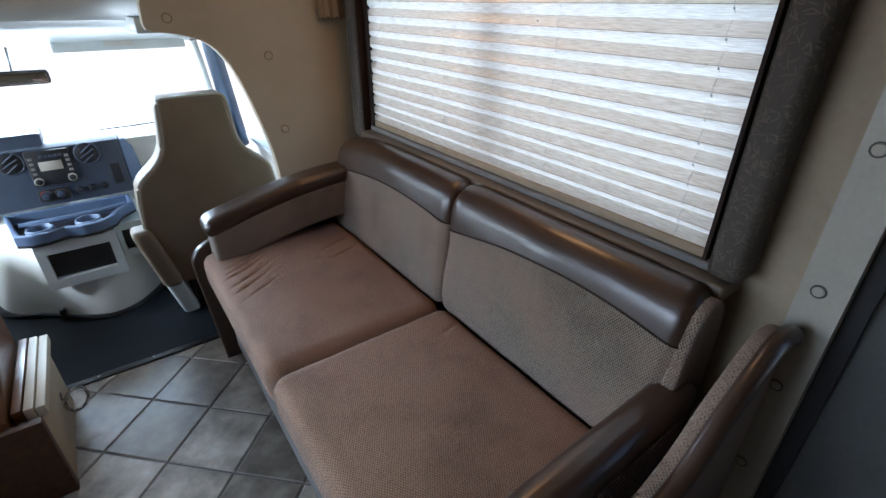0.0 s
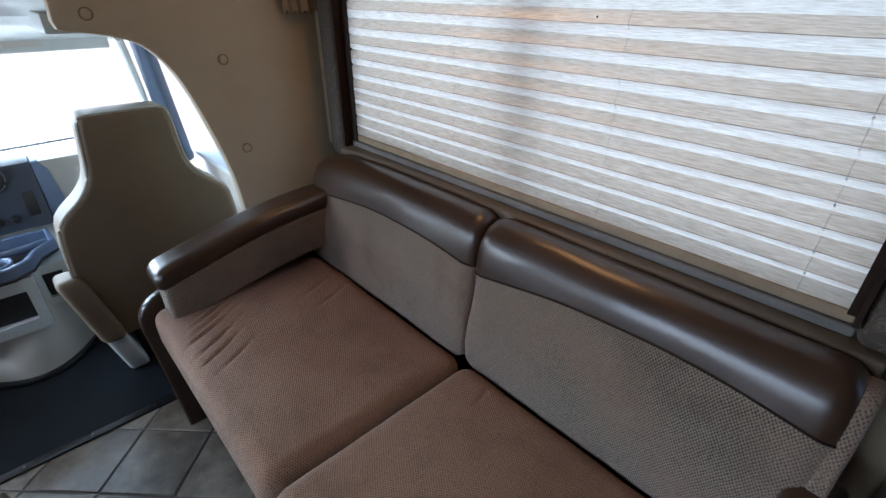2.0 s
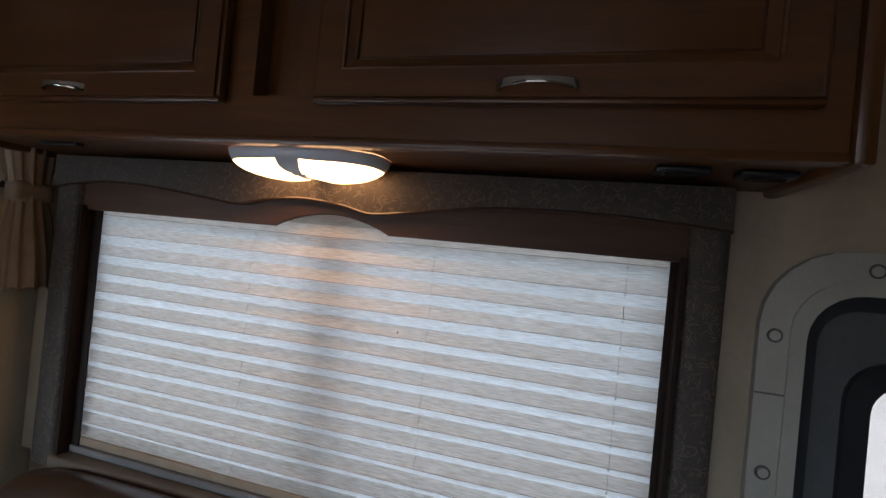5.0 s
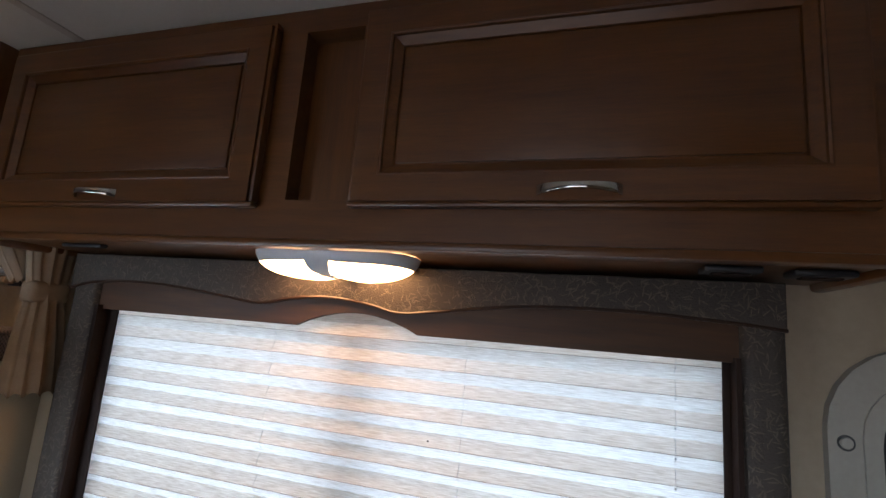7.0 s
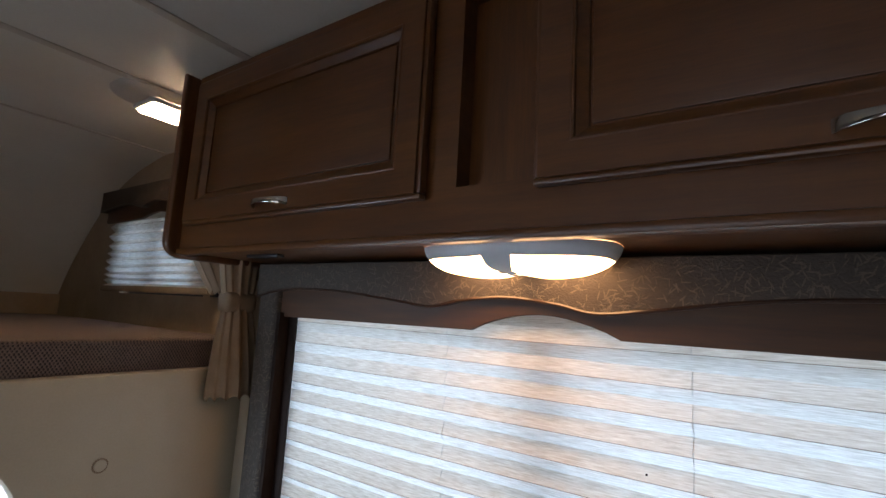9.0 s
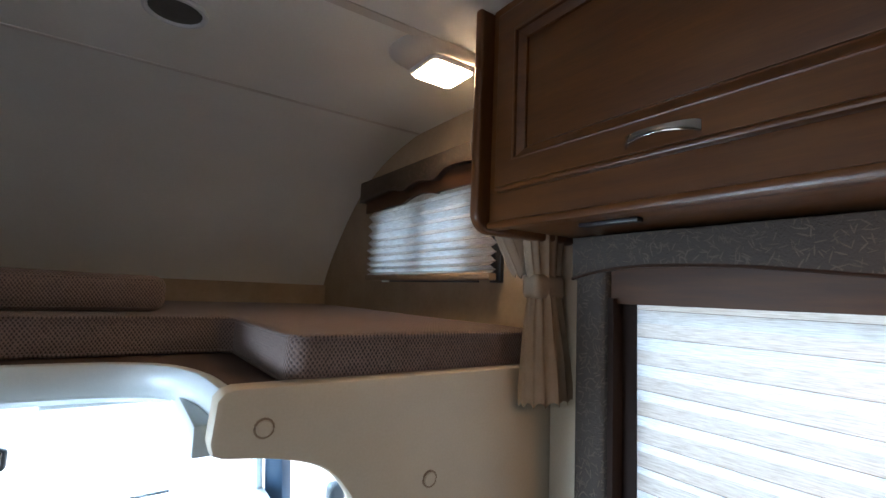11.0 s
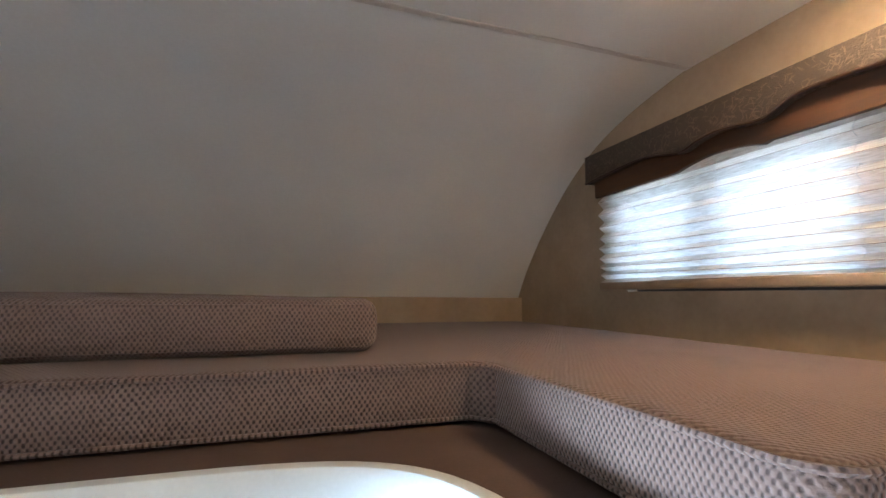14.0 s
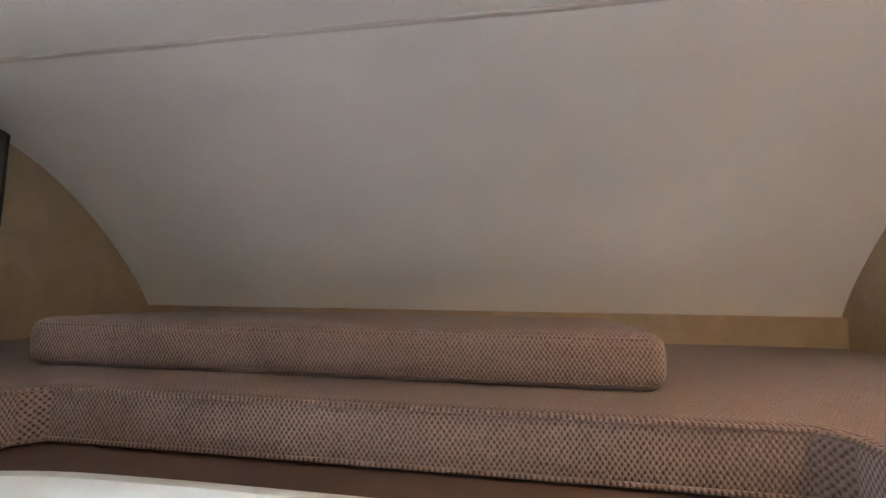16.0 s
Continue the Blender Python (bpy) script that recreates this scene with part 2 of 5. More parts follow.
def tile_material():
    m, t, b = principled("slate_look_vinyl", (0.3, 0.27, 0.22), 0.45, Specular_IOR_Level=0.3)
    v = coords(t)
    info = t.nodes.new("ShaderNodeObjectInfo")
    off = t.nodes.new("ShaderNodeVectorMath")
    off.operation = "ADD"
    sc = t.nodes.new("ShaderNodeVectorMath")
    sc.operation = "SCALE"
    sc.inputs[0].default_value = (13, 7, 0)
    t.links.new(info.outputs["Random"], sc.inputs["Scale"])
    t.links.new(v, off.inputs[0])
    t.links.new(sc.outputs[0], off.inputs[1])
    n1, n2 = noise_of(t, off.outputs[0], 9.0, 6.0, 0.6), noise_of(t, off.outputs[0], 60.0, 4.0)
    c = ramp(t, n1, [(0.3, (0.10, 0.082, 0.064)), (0.5, (0.215, 0.185, 0.152)), (0.7, (0.36, 0.32, 0.272))])
    tone = ramp(t, info.outputs["Random"], [(0.0, (0.46, 0.44, 0.42)), (0.35, (0.72, 0.70, 0.68)), (0.7, (0.92, 0.90, 0.87)), (1.0, (1, 1, 1))])
    t.links.new(mix(t, c, tone, 1.0, "MULTIPLY"), b.inputs["Base Color"])
    t.links.new(math_of(t, "ADD", math_of(t, "MULTIPLY", n1, 0.3), 0.2), b.inputs["Roughness"])
    bump(t, b, math_of(t, "ADD", n1, math_of(t, "MULTIPLY", n2, 0.4)), 0.25, 0.002)
    return m


TILE = tile_material()


def stripes(name, dark, light, pitch):
    m, t, b = principled(name, light, 0.85)
    sep = t.nodes.new("ShaderNodeSeparateXYZ")
    v = coords(t)
    t.links.new(v, sep.inputs[0])
    s = math_of(t, "SINE", math_of(t, "MULTIPLY", sep.outputs[0], 2 * math.pi / pitch))
    s = math_of(t, "ADD", math_of(t, "MULTIPLY", s, 0.5), math_of(t, "MULTIPLY", noise_of(t, v, 90.0), 0.6))
    t.links.new(ramp(t, s, [(0.25, dark), (0.4, light), (0.7, light)]), b.inputs["Base Color"])
    bump(t, b, noise_of(t, v, 400.0, 2.0), 0.3, 0.001)
    return m


STRIPE = stripes("striped_cloth", (0.03, 0.028, 0.028), (0.21, 0.20, 0.19), 0.035)


def shade_material():
    """Thin pleated paper-cloth that lets light through."""
    m = bpy.data.materials.new("pleated_shade_cloth")
    m.use_nodes = True
    t = m.node_tree
    b = t.nodes["Principled BSDF"]
    v = coords(t, (1, 2.0, 40))
    streak = noise_of(t, v, 14.0, 5.0, 0.65)
    col = ramp(t, streak, [(0.3, (0.52, 0.45, 0.37)), (0.5, (0.70, 0.64, 0.57)), (0.7, (0.86, 0.82, 0.76))])
    t.links.new(col, b.inputs["Base Color"])
    b.inputs["Roughness"].default_value = 0.85
    tr = t.nodes.new("ShaderNodeBsdfTranslucent")
    t.links.new(col, tr.inputs["Color"])
    mx = t.nodes.new("ShaderNodeMixShader")
    mx.inputs[0].default_value = 0.6
    t.links.new(b.outputs[0], mx.inputs[1])
    t.links.new(tr.outputs[0], mx.inputs[2])
    t.links.new(mx.outputs[0], t.nodes["Material Output"].inputs[0])
    return m


SHADE = shade_material()


def glowing(name, color, strength):
    m, t, b = principled(name, (0.9, 0.88, 0.82), 0.3)
    b.inputs["Emission Color"].default_value = (*color, 1)
    b.inputs["Emission Strength"].default_value = strength
    return m


LENS = glowing("lamp_lens", (1.0, 0.54, 0.21), 6.5)
LENSAISLE = glowing("aisle_lamp_lens", (1.0, 0.66, 0.36), 0.7)
LENSBUNK = glowing("bunk_lamp_lens", (1.0, 0.66, 0.34), 20.0)
GLASS = bpy.data.materials.new("window_glass")
GLASS.use_nodes = True
gt = GLASS.node_tree
gt.nodes.remove(gt.nodes["Principled BSDF"])
g1, g2, gm = gt.nodes.new("ShaderNodeBsdfTransparent"), gt.nodes.new("ShaderNodeBsdfGlossy"), gt.nodes.new("ShaderNodeMixShader")
g1.inputs[0].default_value, g2.inputs["Roughness"].default_value, gm.inputs[0].default_value = (0.9, 0.94, 0.94, 1), 0.02, 0.06
gt.links.new(g1.outputs[0], gm.inputs[1])
gt.links.new(g2.outputs[0], gm.inputs[2])
gt.links.new(gm.outputs[0], gt.nodes["Material Output"].inputs[0])
# tint added to the unseen bunk pane to dim the blind before it
GLASSDIM = GLASS.copy()
GLASSDIM.name = "tinted_window_glass"
GLASSDIM.node_tree.nodes["Transparent BSDF"].inputs[0].default_value = (0.66, 0.72, 0.75, 1)
MIRROR, _, _ = principled("mirror_silver", (0.85, 0.87, 0.88), 0.03, 1.0)

# ---- building helpers ----
ORIGIN = {}


def link(name, bm, mat, at=(0, 0, 0), smooth=False):
    """A mesh object at that origin from a bmesh in world coordinates."""
    bmesh.ops.recalc_face_normals(bm, faces=bm.faces)
    bmesh.ops.translate(bm, verts=bm.verts, vec=[-c for c in at])
    me = bpy.data.meshes.new(name)
    bm.to_mesh(me)
    bm.free()
    me.materials.append(mat)
    if smooth:
        me.shade_smooth()
        me.set_sharp_from_angle(angle=radians(38))
    ob = new(name, me)
    ob.location = at
    ORIGIN[ob.name] = Vector(at)
    return ob


def thing(name, at, label, category, group="", kind=""):
    ob = new(name)
    ob.empty_display_size = 0.1
    ob.location = at
    ORIGIN[ob.name] = Vector(at)
    return tagged(ob, label, category, group, kind)


def part(name, bm, mat, parent, label="", smooth=True):
    at = ORIGIN[parent.name]
    ob = link(name, bm, mat, at, smooth)
    ob.parent = parent
    ob.location = (0, 0, 0)
    return tagged(ob, label)


def single(name, bm, mat, label, category, at=(0, 0, 0), kind="", group="", smooth=True):
    return tagged(link(name, bm, mat, at, smooth), label, category, group, kind)


def box(x0, x1, y0, y1, z0, z1, bevel=0.0, seg=2, bm=None):
    own = bmesh.new()
    r = bmesh.ops.create_cube(own, size=1)
    for v in r["verts"]:
        v.co = Vector((x0 + (v.co.x + 0.5) * (x1 - x0), y0 + (v.co.y + 0.5) * (y1 - y0), z0 + (v.co.z + 0.5) * (z1 - z0)))
    if bevel:
        bmesh.ops.bevel(own, geom=own.edges, offset=bevel, segments=seg, profile=0.5, affect="EDGES")
    return own if bm is None else join(bm, own)


def join(bm, other):
    me = bpy.data.meshes.new("tmp")
    other.to_mesh(me)
    other.free()
    bm.from_mesh(me)
    bpy.data.meshes.remove(me)
    return bm


def prism(outline, axis, lo, hi, bevel=0.0, seg=2):
    """An outline (list of 2D points in the two other axes, in order) extruded along axis from lo to hi."""
    bm = bmesh.new()

    def place(p, h):
        return {"x": (h, p[0], p[1]), "y": (p[0], h, p[1]), "z": (p[0], p[1], h)}[axis]
    a = [bm.verts.new(place(p, lo)) for p in outline]
    b = [bm.verts.new(place(p, hi)) for p in outline]
    n = len(outline)
    bm.faces.new(a)
    bm.faces.new(b[::-1])
    for i in range(n):
        bm.faces.new((a[i], b[i], b[(i + 1) % n], a[(i + 1) % n]))
    bmesh.ops.recalc_face_normals(bm, faces=bm.faces)
    if bevel:
        caps = [e for e in bm.edges if len({round(v.co["xyz".index(axis)], 5) for v in e.verts}) == 1]
        bmesh.ops.bevel(bm, geom=caps, offset=bevel, segments=seg, profile=0.5, affect="EDGES", clamp_overlap=True)
    return bm


def soft(x0, x1, y0, y1, z0, z1, r=0.04, n=14, puff=0.0, move=None):
    """An upholstered block: rounded edges, faces that bulge, and an optional bend."""
    bm = bmesh.new()
    lo, hi = Vector((x0, y0, z0)), Vector((x1, y1, z1))
    size = hi - lo
    cuts = [max(6, int(n * s / max(size)) + 5) for s in size]
    mid = (lo + hi) / 2
    seen = {}

    def vert(p):
        key = tuple(round(c, 5) for c in p)
        if key not in seen:
            p = Vector(p)
            q = Vector([min(max(p[i], lo[i] + r), hi[i] - r) for i in range(3)])
            d = p - q
            u = Vector([(p[i] - mid[i]) / (size[i] / 2) for i in range(3)])
            w = q + d.normalized() * r if d.length > 1e-6 else p
            thin = min(range(3), key=lambda i: size[i])
            if abs(u[thin]) > 0.999:
                bulge = puff * np.prod([max(0.0, 1 - u[i] ** 2) ** 1.5 for i in range(3) if i != thin])
                w[thin] += math.copysign(bulge, u[thin])
            if move:
                w = Vector(move(w))
            seen[key] = bm.verts.new(w)
        return seen[key]

    def steps(i):
        inner = np.linspace(lo[i] + r, hi[i] - r, cuts[i])
        edge = [r * (1 - math.cos(a)) for a in (0, 0.4, 0.8, 1.2)]
        return [lo[i] + e for e in edge] + list(inner) + [hi[i] - e for e in edge[::-1]]
    st = [sorted(set(round(c, 6) for c in steps(i))) for i in range(3)]
    for i in range(3):
        j, k = (i + 1) % 3, (i + 2) % 3
        for side in (lo[i], hi[i]):
            for a, b in zip(st[j], st[j][1:]):
                for c, d in zip(st[k], st[k][1:]):
                    quad = []
                    for e, f in ((a, c), (b, c), (b, d), (a, d)):
                        p = [0, 0, 0]
                        p[i], p[j], p[k] = side, e, f
                        quad.append(vert(p))
                    if len(set(quad)) == 4:
                        bm.faces.new(quad)
    return bm


def tube(points, r, sides=8, closed=False):
    """A round bar along a line of points."""
    bm = bmesh.new()
    pts = [Vector(p) for p in points]
    rings = []
    n = len(pts)
    for i, p in enumerate(pts):
        a = pts[(i - 1) % n] if closed or i else p
        b = pts[(i + 1) % n] if closed or i < n - 1 else p
        d = (b - a).normalized()
        up = Vector((0, 0, 1)) if abs(d.z) < 0.95 else Vector((1, 0, 0))
        u = d.cross(up).normalized()
        w = d.cross(u)
        rings.append([bm.verts.new(p + r * (math.cos(k * 2 * math.pi / sides) * u + math.sin(k * 2 * math.pi / sides) * w)) for k in range(sides)])
    for i in range(n if closed else n - 1):
        s, e = rings[i], rings[(i + 1) % n]
        for k in range(sides):
            bm.faces.new((s[k], s[(k + 1) % sides], e[(k + 1) % sides], e[k]))
    if not closed:
        bm.faces.new(rings[0])
        bm.faces.new(rings[-1][::-1])
    return bm


def disc(center, axis, r, depth, sides=20, bevel=0.0):
    """A round button or knob, axis a unit vector from its base."""
    bm = bmesh.new()
    d = Vector(axis)
    q = d.to_track_quat("Z", "Y")
    prof = [(r, 0), (r, depth * 0.5), (r * 0.85, depth * 0.88), (r * 0.45, depth), (0.0, depth * 1.02)]
    rings = [[bm.verts.new(Vector(center) + q @ Vector((a * math.cos(k * 2 * math.pi / sides), a * math.sin(k * 2 * math.pi / sides), h))) for k in range(sides)] for a, h in prof[:-1]]
    top = bm.verts.new(Vector(center) + q @ Vector((0, 0, prof[-1][1])))
    for s, e in zip(rings, rings[1:]):
        for k in range(sides):
            bm.faces.new((s[k], s[(k + 1) % sides], e[(k + 1) % sides], e[k]))
    for k in range(sides):
        bm.faces.new((rings[-1][k], rings[-1][(k + 1) % sides], top))
    bm.faces.new(rings[0][::-1])
    return bm


def holed(axis, at, thick, us, vs, holes):
    """A wall in the plane axis = at, thick to the far side, over the cuts us, vs; holes are (u0, u1, v0, v1)."""
    bm = bmesh.new()
    seen = {}

    def v(u, w, h):
        key = (round(u, 5), round(w, 5), round(h, 5))
        if key not in seen:
            seen[key] = bm.verts.new({"x": (h, u, w), "y": (u, h, w), "z": (u, w, h)}[axis])
        return seen[key]

    def solid(i, j):
        if not (0 <= i < len(us) - 1 and 0 <= j < len(vs) - 1):
            return False
        cu, cv = (us[i] + us[i + 1]) / 2, (vs[j] + vs[j + 1]) / 2
        return not any(a < cu < b and c < cv < d for a, b, c, d in holes)
    for i in range(len(us) - 1):
        for j in range(len(vs) - 1):
            if not solid(i, j):
                continue
            a, b, c, d = us[i], us[i + 1], vs[j], vs[j + 1]
            for h in (at, at + thick):
                bm.faces.new((v(a, c, h), v(b, c, h), v(b, d, h), v(a, d, h)))
            for (di, dj), (p, q) in (((-1, 0), ((a, c), (a, d))), ((1, 0), ((b, c), (b, d))), ((0, -1), ((a, c), (b, c))), ((0, 1), ((a, d), (b, d)))):
                if not solid(i + di, j + dj):
                    bm.faces.new((v(*p, at), v(*q, at), v(*q, at + thick), v(*p, at + thick)))
    return bm


def arc(cx, cy, r, a0, a1, n=8):
    return [(cx + r * math.cos(radians(a0 + (a1 - a0) * i / n)), cy + r * math.sin(radians(a0 + (a1 - a0) * i / n))) for i in range(n + 1)]


def smooth_line(pts, n=6):
    """A smooth curve through 2D points."""
    out = []
    for i in range(len(pts) - 1):
        p = [Vector(pts[max(0, min(len(pts) - 1, i + k))]) for k in (-1, 0, 1, 2)]
        for s in range(n):
            u = s / n
            q = 0.5 * ((2 * p[1]) + (p[2] - p[0]) * u + (2 * p[0] - 5 * p[1] + 4 * p[2] - p[3]) * u * u + (3 * p[1] - p[0] - 3 * p[2] + p[3]) * u ** 3)
            out.append(tuple(q))
    return out + [tuple(pts[-1])]


# ---- the shell ----
MID = LEFT / 2
WIN = (-1.53, -0.165, 0.86, 1.52)
BUNKWIN = (0.29, 0.875, 1.50, 1.80)
DOOR = (-2.36, -1.695, 0.0, 1.45)
single("wall_right", holed("x", 0.0, 0.05, [REAR, DOOR[0], DOOR[1], WIN[0], WIN[1], 0.047, BUNKWIN[0], BUNKWIN[1], 1.72], [-0.02, 0.86, 1.33, 1.45, 1.50, 1.521, 1.80, 2.06],
       [WIN[:2] + (0.86, 1.521), BUNKWIN[:2] + (1.50, 1.80), DOOR[:2] + (-0.02, 1.45), (0.047, 1.72, -0.02, 1.33)]), WALL, "beige printed wallboard on the sofa side", "wall", kind="structure", smooth=False)
single("wall_left", holed("x", LEFT, -0.05, [REAR, -1.75, -0.35, 0.047, 1.72], [-0.02, 0.86, 1.33, 1.58, 2.06], [(0.047, 1.72, -0.02, 1.33), (-1.75, -0.35, 0.86, 1.58)]), WALL, "beige printed wallboard on the driver's side", "wall", kind="structure", smooth=False)
single("wall_rear", box(LEFT - 0.05, 0.05, REAR - 0.05, REAR, -0.02, 2.06), WALL, "plain beige wall closing the rear", "wall", kind="structure", smooth=False)
single("ceiling", box(LEFT, 0.0, REAR, 0.66, TOP, TOP + 0.05), CEIL, "off-white padded vinyl ceiling", "ceiling", kind="structure", smooth=False)

# moulded front cap, curving down over the bunk
CAP = smooth_line([(0.66, TOP), (0.84, 1.985), (1.0, 1.93), (1.15, 1.84), (1.3, 1.71), (1.42, 1.58), (1.49, 1.48)], 5)
cap = prism(CAP + [(p[0] + 0.05, p[1] + 0.03) for p in CAP[::-1]], "x", LEFT + 0.001, -0.001)
single("ceiling_front", cap, CEIL, "off-white moulded cap curving down over the bunk", "ceiling", kind="structure")
single("wall_front", box(LEFT + 0.001, -0.001, 1.46, 1.56, 1.30, 1.481, 0.002), WALL, "low beige ledge board at the head of the bunk", "wall", kind="structure", smooth=False)

for y, w in ((0.645, 0.014), (0.10, 0.026), (-0.245, 0.024), (-1.5, 0.024)):
    single("trim", box(LEFT + 0.002, -0.002, y - w / 2, y + w / 2, TOP - 0.0035, TOP - 0.0005, 0.0014), CEILTRIM, "narrow off-white ceiling joint strip", "trim", kind="structure")

floor_base = box(LEFT, 0.0, REAR, 0.07, -0.03, -0.003)
FLOOR = single("floor", floor_base, FLOORJOINT, "slate-look vinyl tile floor laid diagonally", "floor", kind="structure", smooth=False)

# bulkhead panel between house and cab, with its curved opening
EDGE = smooth_line([(-0.685, 1.222), (-0.60, 1.208), (-0.53, 1.18), (-0.475, 1.11), (-0.43, 0.99), (-0.385, 0.82), (-0.368, 0.68), (-0.36, 0.45), (-0.36, 0.0)], 5)
PANEL = [(-0.676, 1.32), (-0.69, 1.316), (-0.70, 1.304), (-0.705, 1.245), (-0.70, 1.228)] + EDGE + [(-0.001, 0.0), (-0.001, 1.32)]


def bulkhead(side, flip):
    f = (lambda p: (LEFT - p[0], p[1])) if flip else (lambda p: p)
    ob = single("wall_bulkhead_" + side, prism([f(p) for p in PANEL], "y", 0.0, 0.045, 0.008), PAD, "cream padded vinyl panel beside the cab opening", "wall", kind="structure")
    for x, z in ((-0.633, 1.26), (-0.337, 1.134), (-0.32, 0.869)):
        xx = f((x, z))[0]
        b = part("button", disc((xx, 0.001, z), (0, -1, 0), 0.0125, 0.006), PAD, ob)
        part("button_rim", tube([(xx + 0.0135 * math.cos(a), -0.001, z + 0.0135 * math.sin(a)) for a in np.linspace(0, 2 * math.pi, 17)[:-1]], 0.002, 6, True), CURTAIN, b)
    return ob


bulkhead("right", False)
bulkhead("left", True)

# bunk platform with the notch over the cab
NOTCH = [(-0.685, 0.046)] + smooth_line([(-0.685, 0.08), (-0.695, 0.19), (-0.728, 0.29), (-0.79, 0.347), (-0.89, 0.374), (-1.05, 0.382), (MID, 0.383)], 4)
NOTCH = NOTCH + [(LEFT - p[0], p[1]) for p in NOTCH[::-1][1:]]
single("bunk_floor", prism(NOTCH + [(LEFT + 0.001, 0.046), (LEFT + 0.001, 1.46), (-0.001, 1.46), (-0.001, 0.046)], "z", 1.285, 1.306), BOARD, "brown carpeted board under the bunk cushions", "bunk floor", kind="structure", smooth=False)

# ---- bunk ----


def cushion(name, b, r, puff, mat, label, at=None):
    x0, x1, y0, y1, z0, z1 = b
    at = at or ((x0 + x1) / 2, (y0 + y1) / 2, z0)
    e = thing(name, at, label, "cushion", "bunk cushions")
    part("cover", soft(*b, r, 26, puff), mat, e)
    for z in (z0 + r * 0.4, z1 - r * 0.4):
        k = r * 0.25
        path = [(x0 + k, y0 + r), (x0 + k, y1 - r), (x0 + r, y1 - k), (x1 - r, y1 - k), (x1 - k, y1 - r), (x1 - k, y0 + r), (x1 - r, y0 + k), (x0 + r, y0 + k)]
        part("seam", tube([(p[0], p[1], z) for p in path], 0.0028, 5, True), mat, e)
    return e


# one U-shaped mattress round the notch
UY, UX = 0.482, -0.592
U = [(-0.012, 0.03), (-0.012, 1.455), (LEFT + 0.012, 1.455), (LEFT + 0.012, 0.03), (-1.66, 0.03)] + [(-1.66, UY - 0.03), (-1.635, UY)] + [(-0.622, UY), (UX - 0.004, UY - 0.03), (UX, 0.1)] + arc(UX + 0.038, 0.068, 0.038, 180, 270, 6)
mattress = thing("bunk_mattress", (MID, 1.0, 1.3065), "U-shaped woven tan foam mattress on the bunk board", "mattress")
dense = []
for p, q in zip(U, U[1:] + U[:1]):
    n = max(1, int((Vector(q) - Vector(p)).length / 0.035))
    for i in range(n):
        r = Vector(p).lerp(Vector(q), i / n)
        w = noise.noise(Vector((r.x * 9, r.y * 9, 2.0))) * 0.004
        dense.append((r.x, r.y + (w if r.y > 0.1 and r.y < 1.2 else 0.0)))
bm = prism(dense, "z", 1.3065, 1.392, 0.015, 4)
for v in bm.verts:
    v.co.z += 0.003 * noise.noise(Vector((v.co.x * 8, v.co.y * 8, 0.3))) if v.co.z > 1.36 else 0.0
part("cover", bm, FABRICBUNK, mattress)
for z in (1.314, 1.387):
    part("seam", tube([(x, y - 0.0005, z) for x, y in U[4:]] + [(-0.02, 0.0295, z)], 0.0035, 6), FABRICBUNK, mattress, "welted edge seam")
part("corner_seam", tube([(-1.648, UY - 0.012, 1.31), (-1.648, UY - 0.012, 1.388)], 0.003, 6), FABRICBUNK, mattress)
cushion("loose_cushion", (-1.875, -0.726, 0.62, 1.085, 1.3925, 1.482), 0.030, 0.008, FABRICBUNK, "loose woven tan cushion lying on the bunk")


